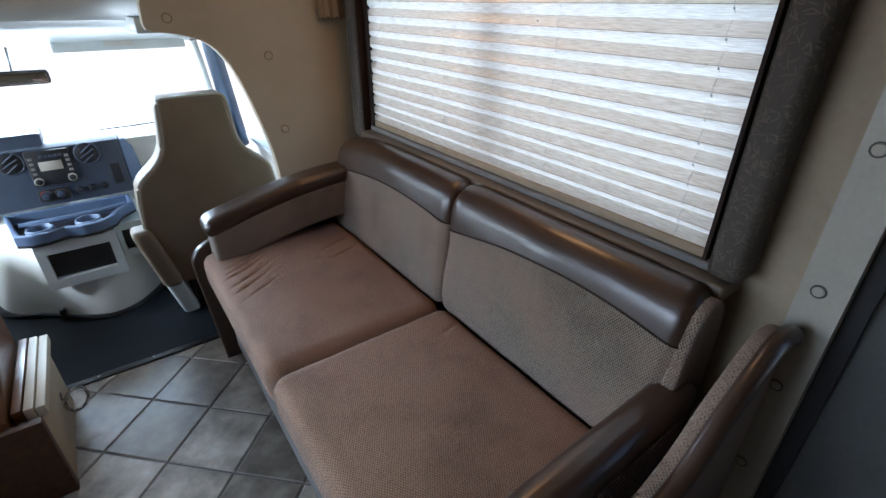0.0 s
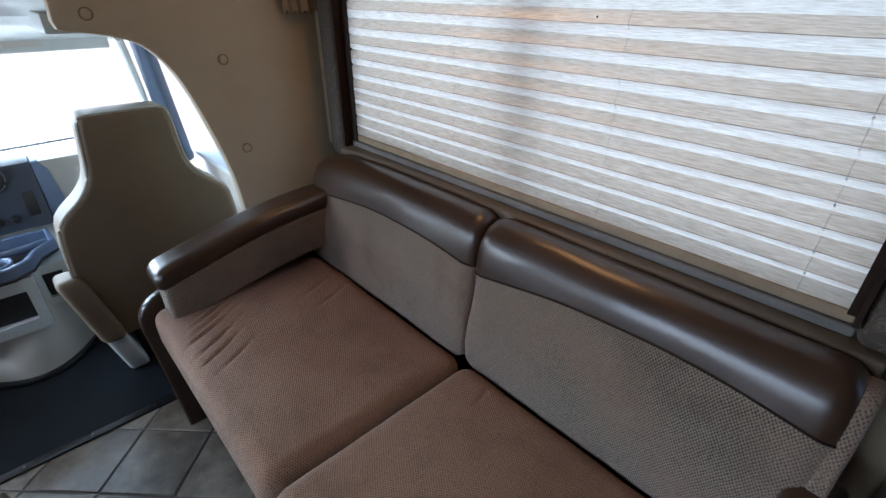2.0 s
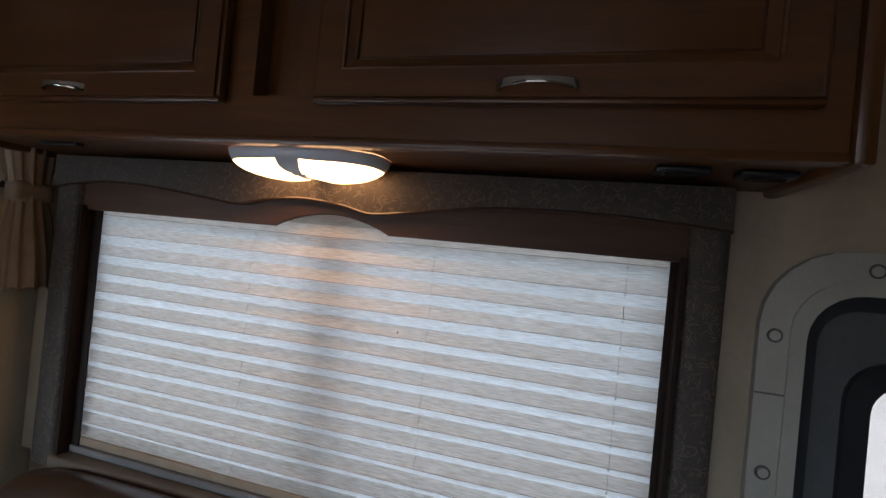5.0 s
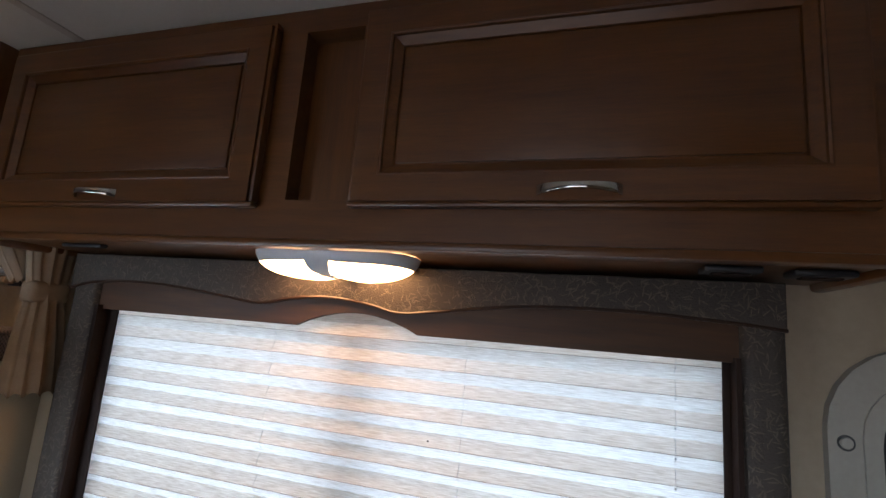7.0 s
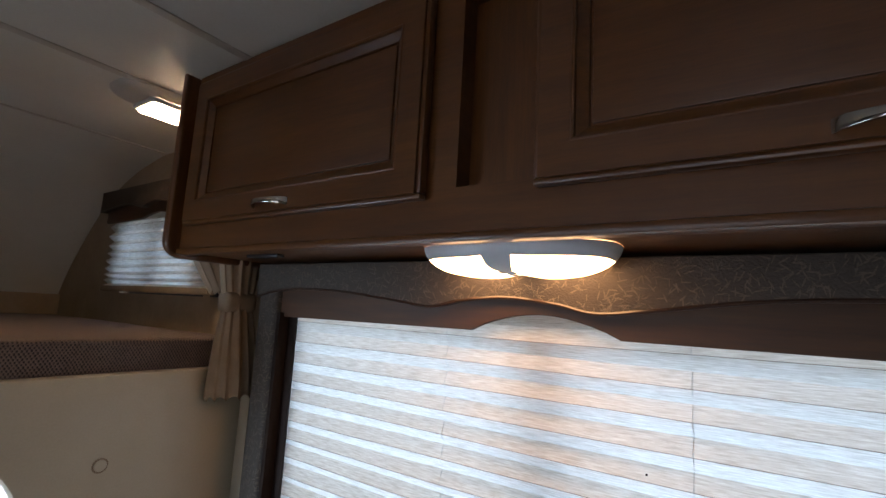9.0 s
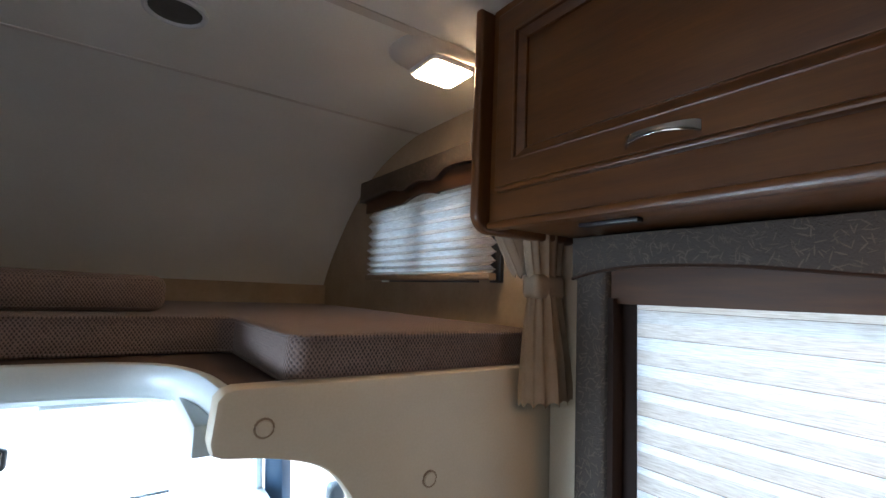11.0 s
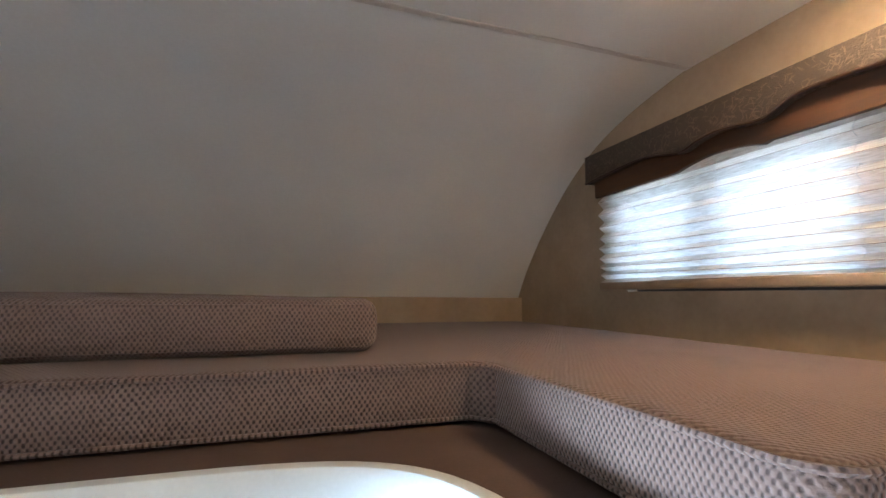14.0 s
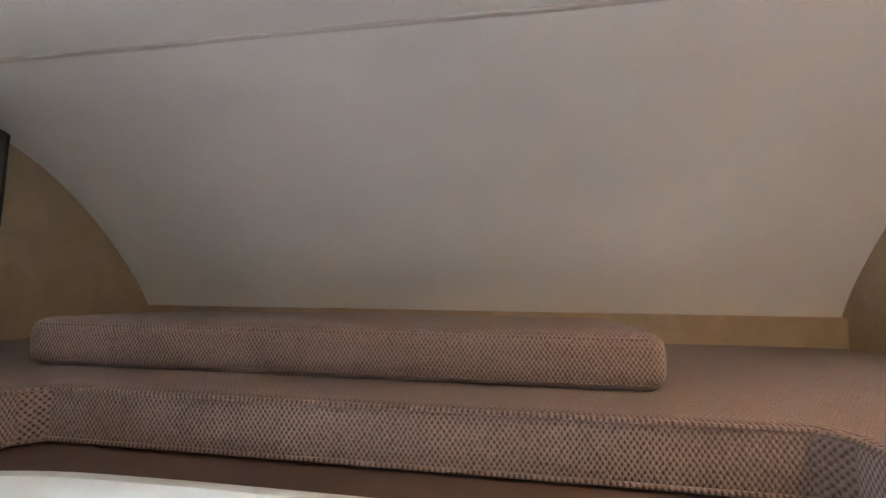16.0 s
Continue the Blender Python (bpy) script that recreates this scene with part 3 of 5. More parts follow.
# ---- pleated shades and window dressing ----
def shade(name, y0, y1, z0, z1, pleats, x, amp, cords, label, bunch=0.18):
    e = thing(name, (x, (y0 + y1) / 2, z1), label, "blind")

    def level(f):
        """Height after that share of the pleats, which close up towards the bottom rail."""
        return z1 + (z0 + 0.02 - z1) * ((1 + bunch) * f - bunch * f * f)
    bm = bmesh.new()
    rows = []
    for i in range(2 * pleats + 1):
        z = level(i / (2 * pleats))
        row = []
        for j in range(25):
            u = j / 24
            y = y0 + (y1 - y0) * u
            wob = 0.0012 * math.sin(9 * u + i * 0.7) + 0.0008 * math.sin(23 * u + i * 1.9)
            row.append(bm.verts.new((x + (amp if i % 2 else -amp) + wob, y, z + 0.0012 * math.sin(5 * u + i))))
        rows.append(row)
    for a, b in zip(rows, rows[1:]):
        for j in range(24):
            bm.faces.new((a[j], a[j + 1], b[j + 1], b[j]))
    part("pleated_cloth", bm, SHADE, e, smooth=False)
    # dark tubes along the room-side folds paint the pleats' shadow lines
    bm = bmesh.new()
    for i in range(0, 2 * pleats + 1, 2):
        z = level(i / (2 * pleats))
        join(bm, tube([(x - amp + 0.0012 * math.sin(9 * u + i * 0.7) + 0.0008 * math.sin(23 * u + i * 1.9), y0 + (y1 - y0) * u, z + 0.0012 * math.sin(5 * u + i)) for u in [j / 24 for j in range(25)]], 0.00045, 4))
    part("pleat_shade_lines", bm, CURTAIN, e, "thin dark lines drawn for the shadow along the folds")
    part("bottom_rail", box(x - 0.014, x + 0.014, y0, y1, z0, z0 + 0.02, 0.004), CURTAIN, e, "tan bottom rail")
    part("head_rail", box(x - 0.013, x + 0.013, y0, y1, z1, z1 + 0.02, 0.003), CURTAIN, e)
    for y in cords:
        line = []
        for k in range(pleats):
            zt = level((k + 0.5) / pleats)
            step = zt - level((k + 1.12) / pleats)
            line += [(x + amp + 0.003, y, zt + 0.002), (x - amp * 0.1 - 0.001, y, zt), (x - amp - 0.001, y, zt - step * 0.75), (x - amp * 0.6 - 0.001, y, zt - step)]
            if y == cords[-1]:
                part("bead", disc((x - amp * 0.6, y, zt - step), (-1, 0, 0), 0.0019, 0.003, 8), CEILTRIM, e, "small white cord bead")
        part("cord", tube(line, 0.0006, 5), CEILTRIM, e, "thin lift cord threaded through the pleats")
    return e


shade("window_blind", -1.508, -0.187, 0.885, 1.50, 14, -0.03, 0.0095, (-0.215, -0.655, -1.075, -1.43), "pleated off-white cloth shade drawn down over the window")
SPECK = part("speck", disc((-0.0375, -1.014, 1.272), (-1, 0, 0), 0.0019, 0.001, 8), GROOVE, bpy.data.objects["window_blind"], "small dark speck on the cloth")
shade("bunk_blind", 0.2, 0.94, 1.505, 1.79, 9, -0.028, 0.0105, (0.31, 0.56, 0.80), "pleated off-white cloth shade in the bunk window", 0.35)


def window(name, b, mullions, label, glass=GLASS):
    y0, y1, z0, z1 = b
    e = thing(name, (0.03, (y0 + y1) / 2, z0), label, "window", kind="structure")
    for nm, bb in (("window_frame", (0.03, 0.05, y0, y1, z0, z0 + 0.03)), ("window_frame", (0.03, 0.05, y0, y1, z1 - 0.03, z1)), ("window_frame", (0.03, 0.05, y0, y0 + 0.03, z0 + 0.03, z1 - 0.03)), ("window_frame", (0.03, 0.05, y1 - 0.03, y1, z0 + 0.03, z1 - 0.03))):
        part(nm, box(*bb, 0.003), BLACK, e)
    for y in mullions:
        part("mullion", box(0.030, 0.052, y - 0.03, y + 0.03, z0 + 0.03, z1 - 0.03, 0.003), BLACK, e)
    p = part("pane", box(0.039, 0.042, y0 + 0.03, y1 - 0.03, z0 + 0.03, z1 - 0.03), glass, e, smooth=False)
    p.visible_shadow = False
    return e


single("window_edge", box(-0.012, -0.001, 0.188, 0.232, 1.50, 1.79, 0.002), BLACK, "black edge strip of the bunk window", "trim", kind="structure")
window("window_1", WIN, (-0.845,), "wide dark-framed sliding window behind the shade")
window("window_2", BUNKWIN, (0.585,), "small dark-framed bunk window behind the shade, tint added to dim it", GLASSDIM)


def wave(y0, y1, zs, n=8):
    """A scalloped lower edge: even fractions along the width, heights zs."""
    return smooth_line([(y0 + (y1 - y0) * u, z) for u, z in zs], n)


# main window surround: padded sides, padded pelmet and scalloped wooden board
def surround(name, y0, y1, ztop, zpad, zwood, sides, depth, label):
    e = thing(name, (-0.001, (y0 + y1) / 2, ztop), label, "pelmet")
    low = wave(y0, y1, zpad)
    part("padded_pelmet", prism([(y0, ztop)] + low + [(y1, ztop)], "x", -depth, -0.001, 0.012, 3), LAMBREQUIN, e, "dark cloth printed with pale grass blades")
    part("piping", tube([(-depth + 0.002, p[0], p[1] + 0.001) for p in low], 0.0035, 6), LEATHER, e)
    low2 = []
    for seg in zwood:
        low2 += [(y0 + (y1 - y0) * u, z) for u, z in seg]
    part("scalloped_board", prism([(y0 + 0.012, ztop - 0.03)] + low2 + [(y1 - 0.012, ztop - 0.03)], "x", -depth + 0.022, -depth + 0.036, 0.003), BOARDWOOD, e, "stained wooden board with a raised arch")
    for a, b, c in sides:
        part("padded_side", soft(-depth + 0.006, -0.001, a, b, c, zpad[0][1] + 0.02, 0.018, 10), LAMBREQUIN, e, "padded upright in dark grass-print cloth")
    return e


PADZ = [(0.0, 1.515), (0.06, 1.523), (0.16, 1.53), (0.27, 1.526), (0.37, 1.508), (0.425, 1.50), (0.47, 1.513), (0.53, 1.521), (0.59, 1.513), (0.635, 1.50), (0.69, 1.508), (0.80, 1.524), (0.90, 1.527), (0.96, 1.518), (1.0, 1.505)]
Y0, Y1 = -1.575, -0.105


def frac(y):
    return (y - Y0) / (Y1 - Y0)


ARCH = [(frac(-0.983 + 0.263 * i / 12), 1.462 + 0.033 * math.sin(math.pi * i / 12) ** 0.85) for i in range(13)]
surround("window_pelmet", Y0, Y1, 1.588, PADZ, [[(0.01, 1.462)], ARCH, [(0.99, 1.460)]], [(-1.578, -1.5155, 0.872), (-0.181, -0.104, 0.83)], 0.085, "padded dark-print window surround with a scalloped wooden pelmet board")
lining = box(-0.075, -0.001, -0.1935, -0.1825, 0.86, 1.47)
single("window_reveal", join(join(lining, box(-0.078, -0.001, -1.5145, -1.5075, 0.90, 1.47)), box(-0.055, 0.03, -1.52, -0.165, 0.84, 0.859, 0.003)), GROOVE, "dark inner lining of the window surround", "trim", kind="structure")
single("window_stop", join(box(-0.047, -0.0428, -0.222, -0.1935, 0.87, 1.47, 0.001), box(-0.047, -0.0428, -1.5075, -1.496, 0.90, 1.47, 0.001)), GROOVE, "narrow dark stops beside the shade", "trim", kind="structure")
sill = thing("window_sill", (-0.02, -0.85, 0.84), "olive-brown vinyl-covered ledge under the window", "sill", kind="structure")
part("ledge", box(-0.083, -0.001, -1.56, -0.172, 0.832, 0.866, 0.007, 3), SILLV, sill)
part("lip", box(-0.05, -0.02, -1.514, -0.195, 0.8665, 0.884, 0.004, 3), SKIRT, sill)

BPAD = [(0.0, 1.788), (0.05, 1.804), (0.13, 1.823), (0.275, 1.828), (0.35, 1.806), (0.41, 1.81), (0.47, 1.816), (0.53, 1.81), (0.59, 1.799), (0.71, 1.817), (0.85, 1.813), (1.0, 1.803)]
BARCH = [[(0.015, 1.769), (0.36, 1.771)]] + [[(0.375 + 0.255 * i / 8, 1.767 - 0.004 * i / 8 + 0.015 * math.sin(math.pi * i / 8) ** 0.85) for i in range(9)]] + [[(0.985, 1.762)]]
surround("bunk_pelmet", 0.14, 0.94, 1.88, BPAD, BARCH, [], 0.08, "padded dark-print pelmet over the bunk window")

# ---- overhead cabinet ----
CX = -0.265
cab = thing("overhead_cabinet", (-0.13, -0.85, 1.595), "dark stained cherry overhead cabinet with two lift-up doors", "cabinet")
part("body", box(CX + 0.042, -0.002, -1.635, -0.059, 1.596, TOP - 0.002, 0.002), WOOD, cab)
part("face_frame", holed("x", CX, 0.036, [-1.635, -1.60, -0.93, -0.915, -0.803, -0.75, -0.11, -0.059], [1.592, 1.655, 1.668, 1.974, 1.985, TOP - 0.002], [(-1.60, -0.93, 1.655, 1.985), (-0.915, -0.803, 1.668, 1.974), (-0.75, -0.11, 1.655, 1.985)]), WOOD, cab, smooth=False)
part("recessed_panel", box(CX + 0.0365, CX + 0.0415, -0.925, -0.795, 1.66, 1.982), WOODV, cab, "recessed panel between the doors", smooth=False)
part("bottom_moulding", box(CX - 0.008, CX + 0.02, -1.635, -0.059, 1.588, 1.602, 0.004), WOOD, cab)
END = [(CX - 0.031, TOP - 0.002), (CX - 0.031, 1.621)] + arc(CX + 0.009, 1.621, 0.04, 180, 270, 9)[1:] + [(-0.002, 1.581), (-0.002, TOP - 0.002)]
part("end_panel", prism(END, "y", -0.058, -0.034, 0.008, 3), WOODV, cab, "end panel with a rounded lower corner")
part("end_panel", box(CX - 0.01, -0.002, -1.66, -1.636, 1.585, TOP - 0.002, 0.006), WOODV, cab)


def cabinet_door(y0, y1, z0, z1, hy, hw):
    x = CX - 0.003
    d = part("door", holed("x", x - 0.02, 0.02, [y0, y0 + 0.042, y1 - 0.042, y1], [z0, z0 + 0.042, z1 - 0.042, z1], [(y0 + 0.042, y1 - 0.042, z0 + 0.042, z1 - 0.042)]), WOOD, cab, smooth=False)
    for a, b, c, e in ((y0 - 0.008, y1 + 0.008, z0 - 0.008, z0 + 0.001), (y0 - 0.008, y1 + 0.008, z1 - 0.001, z1 + 0.008)):
        part("edge_bead", box(x - 0.016, x + 0.001, a, b, c, e, 0.0035, 2), WOOD, d)
    for a, b in ((y0 - 0.008, y0 + 0.001), (y1 - 0.001, y1 + 0.008)):
        part("edge_bead", box(x - 0.016, x + 0.001, a, b, z0 + 0.001, z1 - 0.001, 0.0035, 2), WOODV, d)
    o = 0.040
    steps = [(o, 0.0205), (o + 0.002, 0.0215), (o + 0.005, 0.0205), (o + 0.006, 0.016), (o + 0.019, 0.008), (o + 0.020, 0.0035), (o + 0.026, 0.0035)]
    bm = bmesh.new()
    rings = [[bm.verts.new((x - h, a, b)) for a, b in ((y0 + i, z0 + i), (y1 - i, z0 + i), (y1 - i, z1 - i), (y0 + i, z1 - i))] for i, h in steps]
    for ring1, ring2 in zip(rings, rings[1:]):
        for k in range(4):
            bm.faces.new((ring1[k], ring1[(k + 1) % 4], ring2[(k + 1) % 4], ring2[k]))
    part("sloped_moulding", bm, WOOD, d, "stepped moulding round the panel", smooth=False)
    i = o + 0.0235
    part("panel", box(x - 0.0075, x - 0.001, y0 + i, y1 - i, z0 + i, z1 - i, 0.001), WOOD, d)
    z = z0 + 0.014
    bow = [(x - 0.0205 - 0.026 * math.sin(math.pi * f) ** 0.6, hy + hw * (f - 0.5)) for f in [k / 14 for k in range(15)]]
    bm = prism(bow + [(p + 0.0045 if 0 < k < 14 else p, q + (0.004 if k == 0 else -0.004 if k == 14 else 0)) for k, (p, q) in list(enumerate(bow))[::-1]], "z", z - 0.006, z + 0.006, 0.0012)
    for v in bm.verts:
        v.co.z = z + (v.co.z - z) * (0.75 + 0.55 * (abs(v.co.y - hy) / (hw / 2)) ** 2)
    part("handle", bm, CHROME, d, "brushed nickel bow handle")
    return d


cabinet_door(-0.745, -0.100, 1.66, 1.98, -0.41, 0.10)
cabinet_door(-1.595, -0.935, 1.66, 1.98, -1.27, 0.11)


def fixture(y, x):
    e = thing("vent_slot", (x, y, 1.595), "small black plastic catch under the cabinet", "catch")
    part("housing", box(x - 0.022, x + 0.022, y - 0.036, y + 0.036, 1.586, 1.5955, 0.004, 3), BLACK, e)
    part("slot", box(x - 0.009, x + 0.009, y - 0.024, y + 0.024, 1.5835, 1.5865, 0.001), GROOVE, e)
    return e


fixture(-1.475, -0.175)
fixture(-1.585, -0.165)
single("magnetic_catch", box(-0.19, -0.172, -0.315, -0.205, 1.588, 1.5955, 0.002), BLACK, "thin black plate under the cabinet", "plate")


# ---- lamps ----
def ring_points(a, b, r):
    """A rectangle of half sizes a, b with rounded corners."""
    return arc(a - r, b - r, r, 0, 90, 5) + arc(r - a, b - r, r, 90, 180, 5) + arc(r - a, r - b, r, 180, 270, 5) + arc(a - r, r - b, r, 270, 360, 5)


def dome(center, rx, ry, depth, bm=None):
    bm = bm or bmesh.new()
    cx, cy, cz = center
    rings = []
    for i in range(7):
        a = i / 6 * math.pi / 2
        f, h = math.cos(a) ** 0.55, math.sin(a)
        ring = []
        for k in range(28):
            t = 2 * math.pi * k / 28
            c, s = math.cos(t), math.sin(t)
            ring.append(bm.verts.new((cx + rx * f * math.copysign(abs(c) ** 0.65, c), cy + ry * f * math.copysign(abs(s) ** 0.65, s), cz - depth * h)))
        rings.append(ring)
    for p, q in zip(rings, rings[1:]):
        for k in range(28):
            bm.faces.new((p[k], p[(k + 1) % 28], q[(k + 1) % 28], q[k]))
    bm.faces.new(rings[0][::-1])
    bmesh.ops.remove_doubles(bm, verts=bm.verts, dist=1e-5)
    return bm


def double_light(at, mat, label):
    """One tapering moulded tray whose two ends are frosted lenses."""
    cx, cy, cz = at
    e = thing("double_dome_light", at, label, "ceiling light")
    rings, sides = 18, 84
    rows = []
    for i in range(rings):
        a = i / rings * math.pi / 2
        f, h = math.cos(a) ** 0.5, math.sin(a) ** 1.15
        row = []
        for k in range(sides):
            c, q = math.cos(2 * math.pi * k / sides), math.sin(2 * math.pi * k / sides)
            y = cy + 0.157 * f * math.copysign(abs(q) ** 0.7, q)
            waist = 0.007 * math.exp(-((y - cy) / 0.03) ** 2)
            row.append((cx + 0.074 * f * math.copysign(abs(c) ** 0.7, c), y, cz - (0.046 - waist) * h))
        rows.append(row)
    pole = (cx, cy, cz - 0.039)
    made = {"base": bmesh.new(), "far": bmesh.new(), "near": bmesh.new()}
    seen = {}
    for i in range(rings):
        for k in range(sides):
            quad = [rows[i][k], rows[i][(k + 1) % sides]] + ([rows[i + 1][(k + 1) % sides], rows[i + 1][k]] if i + 1 < rings else [pole])
            y, z = sum(p[1] for p in quad) / len(quad) - cy, cz - sum(p[2] for p in quad) / len(quad)
            which = "base" if z < 0.02 or abs(y) < 0.012 + 0.5 * max(0.0, 0.04 - z) else "far" if y > 0 else "near"
            bm = made[which]
            vs = []
            for p in quad:
                key = (which,) + tuple(round(c, 6) for c in p)
                if key not in seen:
                    seen[key] = bm.verts.new(p)
                if seen[key] not in vs:
                    vs.append(seen[key])
            if len(vs) > 2:
                bm.faces.new(vs)
    part("base", made["base"], LAMPBODY, e)
    part("lens", made["far"], mat, e, "glowing frosted lens")
    part("lens", made["near"], mat, e, "glowing frosted lens")
    part("switch", box(cx - 0.018, cx + 0.012, cy - 0.006, cy + 0.006, cz - 0.0425, cz - 0.037, 0.002), LAMPBODY, e)
    return e


double_light((-0.15, -0.846, 1.595), LENS, "pale grey double dome light, lit, under the overhead cabinet")
double_light((-1.20, -0.20, TOP), LENSAISLE, "pale grey double dome light, lit, on the aisle ceiling")
one = thing("dome_light", (-0.24, 0.163, TOP), "square dome light, lit, on the bunk ceiling", "ceiling light")
part("base", dome((-0.262, 0.163, TOP), 0.105, 0.075, 0.026), CEILTRIM, one)
part("lens_rim", tube([(-0.236 + 0.001 * a, 0.163 + 0.001 * b, TOP - 0.029) for a, b in ring_points(59, 55, 17)], 0.0065, 8, True), LAMPBODY, one, "pale plastic rim")
part("lens", prism([(-0.236 + 0.001 * a, 0.163 + 0.001 * b) for a, b in ring_points(55, 51, 15)], "z", TOP - 0.041, TOP - 0.018, 0.006), LENSBUNK, one, "glowing frosted square lens")
ventc = thing("ceiling_speaker", (-0.778, 0.336, TOP), "round grey ceiling speaker with slats", "speaker")
part("ring", tube([(-0.778 + 0.055 * math.cos(a), 0.336 + 0.055 * math.sin(a), TOP - 0.004) for a in np.linspace(0, 2 * math.pi, 25)[:-1]], 0.006, 8, True), LAMPBODY, ventc)
part("grille", disc((-0.778, 0.336, TOP), (0, 0, -1), 0.052, 0.006), DOORDARK, ventc)


# ---- tied-back curtain ----
def curtain():
    e = thing("tied_curtain", (-0.09, -0.03, 1.58), "tan pleated curtain gathered in a tie-back", "curtain")

    def drop(zs, widths, depth, cx, y=-0.034):
        bm = bmesh.new()
        rings = []
        for z, w, d, c in zip(zs, widths, depth, cx):
            ring = []
            for k in range(84):
                t = 2 * math.pi * k / 84
                fold = 1 + 0.17 * math.sin(13 * t + z * 4) + 0.06 * math.sin(7 * t + 1)
                ring.append(bm.verts.new((c + w * math.cos(t) * (0.94 + 0.06 * fold), y + d * math.sin(t) * fold, z + 0.006 * math.sin(13 * t))))
            rings.append(ring)
        for p, q in zip(rings, rings[1:]):
            for k in range(84):
                bm.faces.new((p[k], p[(k + 1) % 84], q[(k + 1) % 84], q[k]))
        bm.faces.new(rings[0])
        return bm
    # upper part of the curtain, its lamp light put into the colour
    part("upper_drape", drop([2.015, 1.88, 1.80, 1.77, 1.70, 1.64, 1.59, 1.55, 1.51], [0.086, 0.088, 0.098, 0.104, 0.10, 0.092, 0.078, 0.066, 0.05], [0.018, 0.018, 0.02, 0.021, 0.02, 0.019, 0.018, 0.018, 0.018], [-0.167, -0.168, -0.172, -0.17, -0.158, -0.143, -0.126, -0.112, -0.10], -0.006), CURTAINLIT, e, "upper drape hanging to the tie-back, lamp light in its pale colour")
    part("gathered_top", drop([1.60, 1.55, 1.50, 1.47], [0.06, 0.052, 0.043, 0.04], [0.024, 0.022, 0.02, 0.02], [-0.091, -0.09, -0.088, -0.088]), CURTAIN, e)
    part("skirt", drop([1.478, 1.45, 1.40, 1.34, 1.275, 1.252], [0.04, 0.045, 0.054, 0.062, 0.068, 0.069], [0.021, 0.024, 0.028, 0.032, 0.036, 0.036], [-0.088, -0.086, -0.083, -0.079, -0.076, -0.075]), CURTAIN, e)
    part("tie_band", soft(-0.134, -0.043, -0.058, -0.010, 1.462, 1.515, 0.014, 8), CURTAIN, e, "flat tan tie-back band")
    return e


curtain()
single("curtain_cord_cover", box(-0.028, -0.001, -0.085, -0.002, 0.83, 1.585, 0.004), PAD, "narrow cream corner trim beside the window", "trim", kind="structure")

# ---- sofa ----
sofa = thing("sofa", (-0.4, -0.85, 0.0), "brown leather and tan weave sofa under the window", "sofa")


CREASES = [(-0.26, -0.60, 0.07, 0.5), (-0.30, -0.62, 0.06, 0.55), (-0.34, -0.64, 0.08, 0.5), (-0.39, -0.63, 0.07, 0.6), (-0.36, -0.33, 0.06, 0.4), (-0.43, -0.31, 0.06, 0.45), (-0.22, -0.57, 0.06, 0.5), (-0.44, -0.64, 0.06, 0.6), (-0.49, -0.62, 0.05, 0.55), (-1.0, -0.27, 0.03, 0.2)]


def worn(p):
    """Sat-on foam: gentle hollows and a few creases."""
    q = Vector(p)
    f = min(1.0, max(0.0, (q.z - 0.43) / 0.06))
    if f > 0:
        q.z += f * (0.005 * noise.noise(q * 5) + 0.002 * noise.noise(q * 13))
        for cy, cx, length, slope in CREASES:
            along = (q.x - cx) / length
            across = (q.y - cy - slope * (q.x - cx)) / 0.0065
            if abs(along) < 2 and abs(across) < 3:
                q.z -= 0.0060 * math.exp(-along * along - across * across)
    return q


for a, b in ((-0.883, -0.125), (-1.54, -0.887)):
    part("seat_cushion", soft(-0.735, -0.206, a, b, 0.375, 0.507, 0.04, 120, 0.012, worn), FABRICSEAT, sofa, "worn rust-tan woven seat cushion")


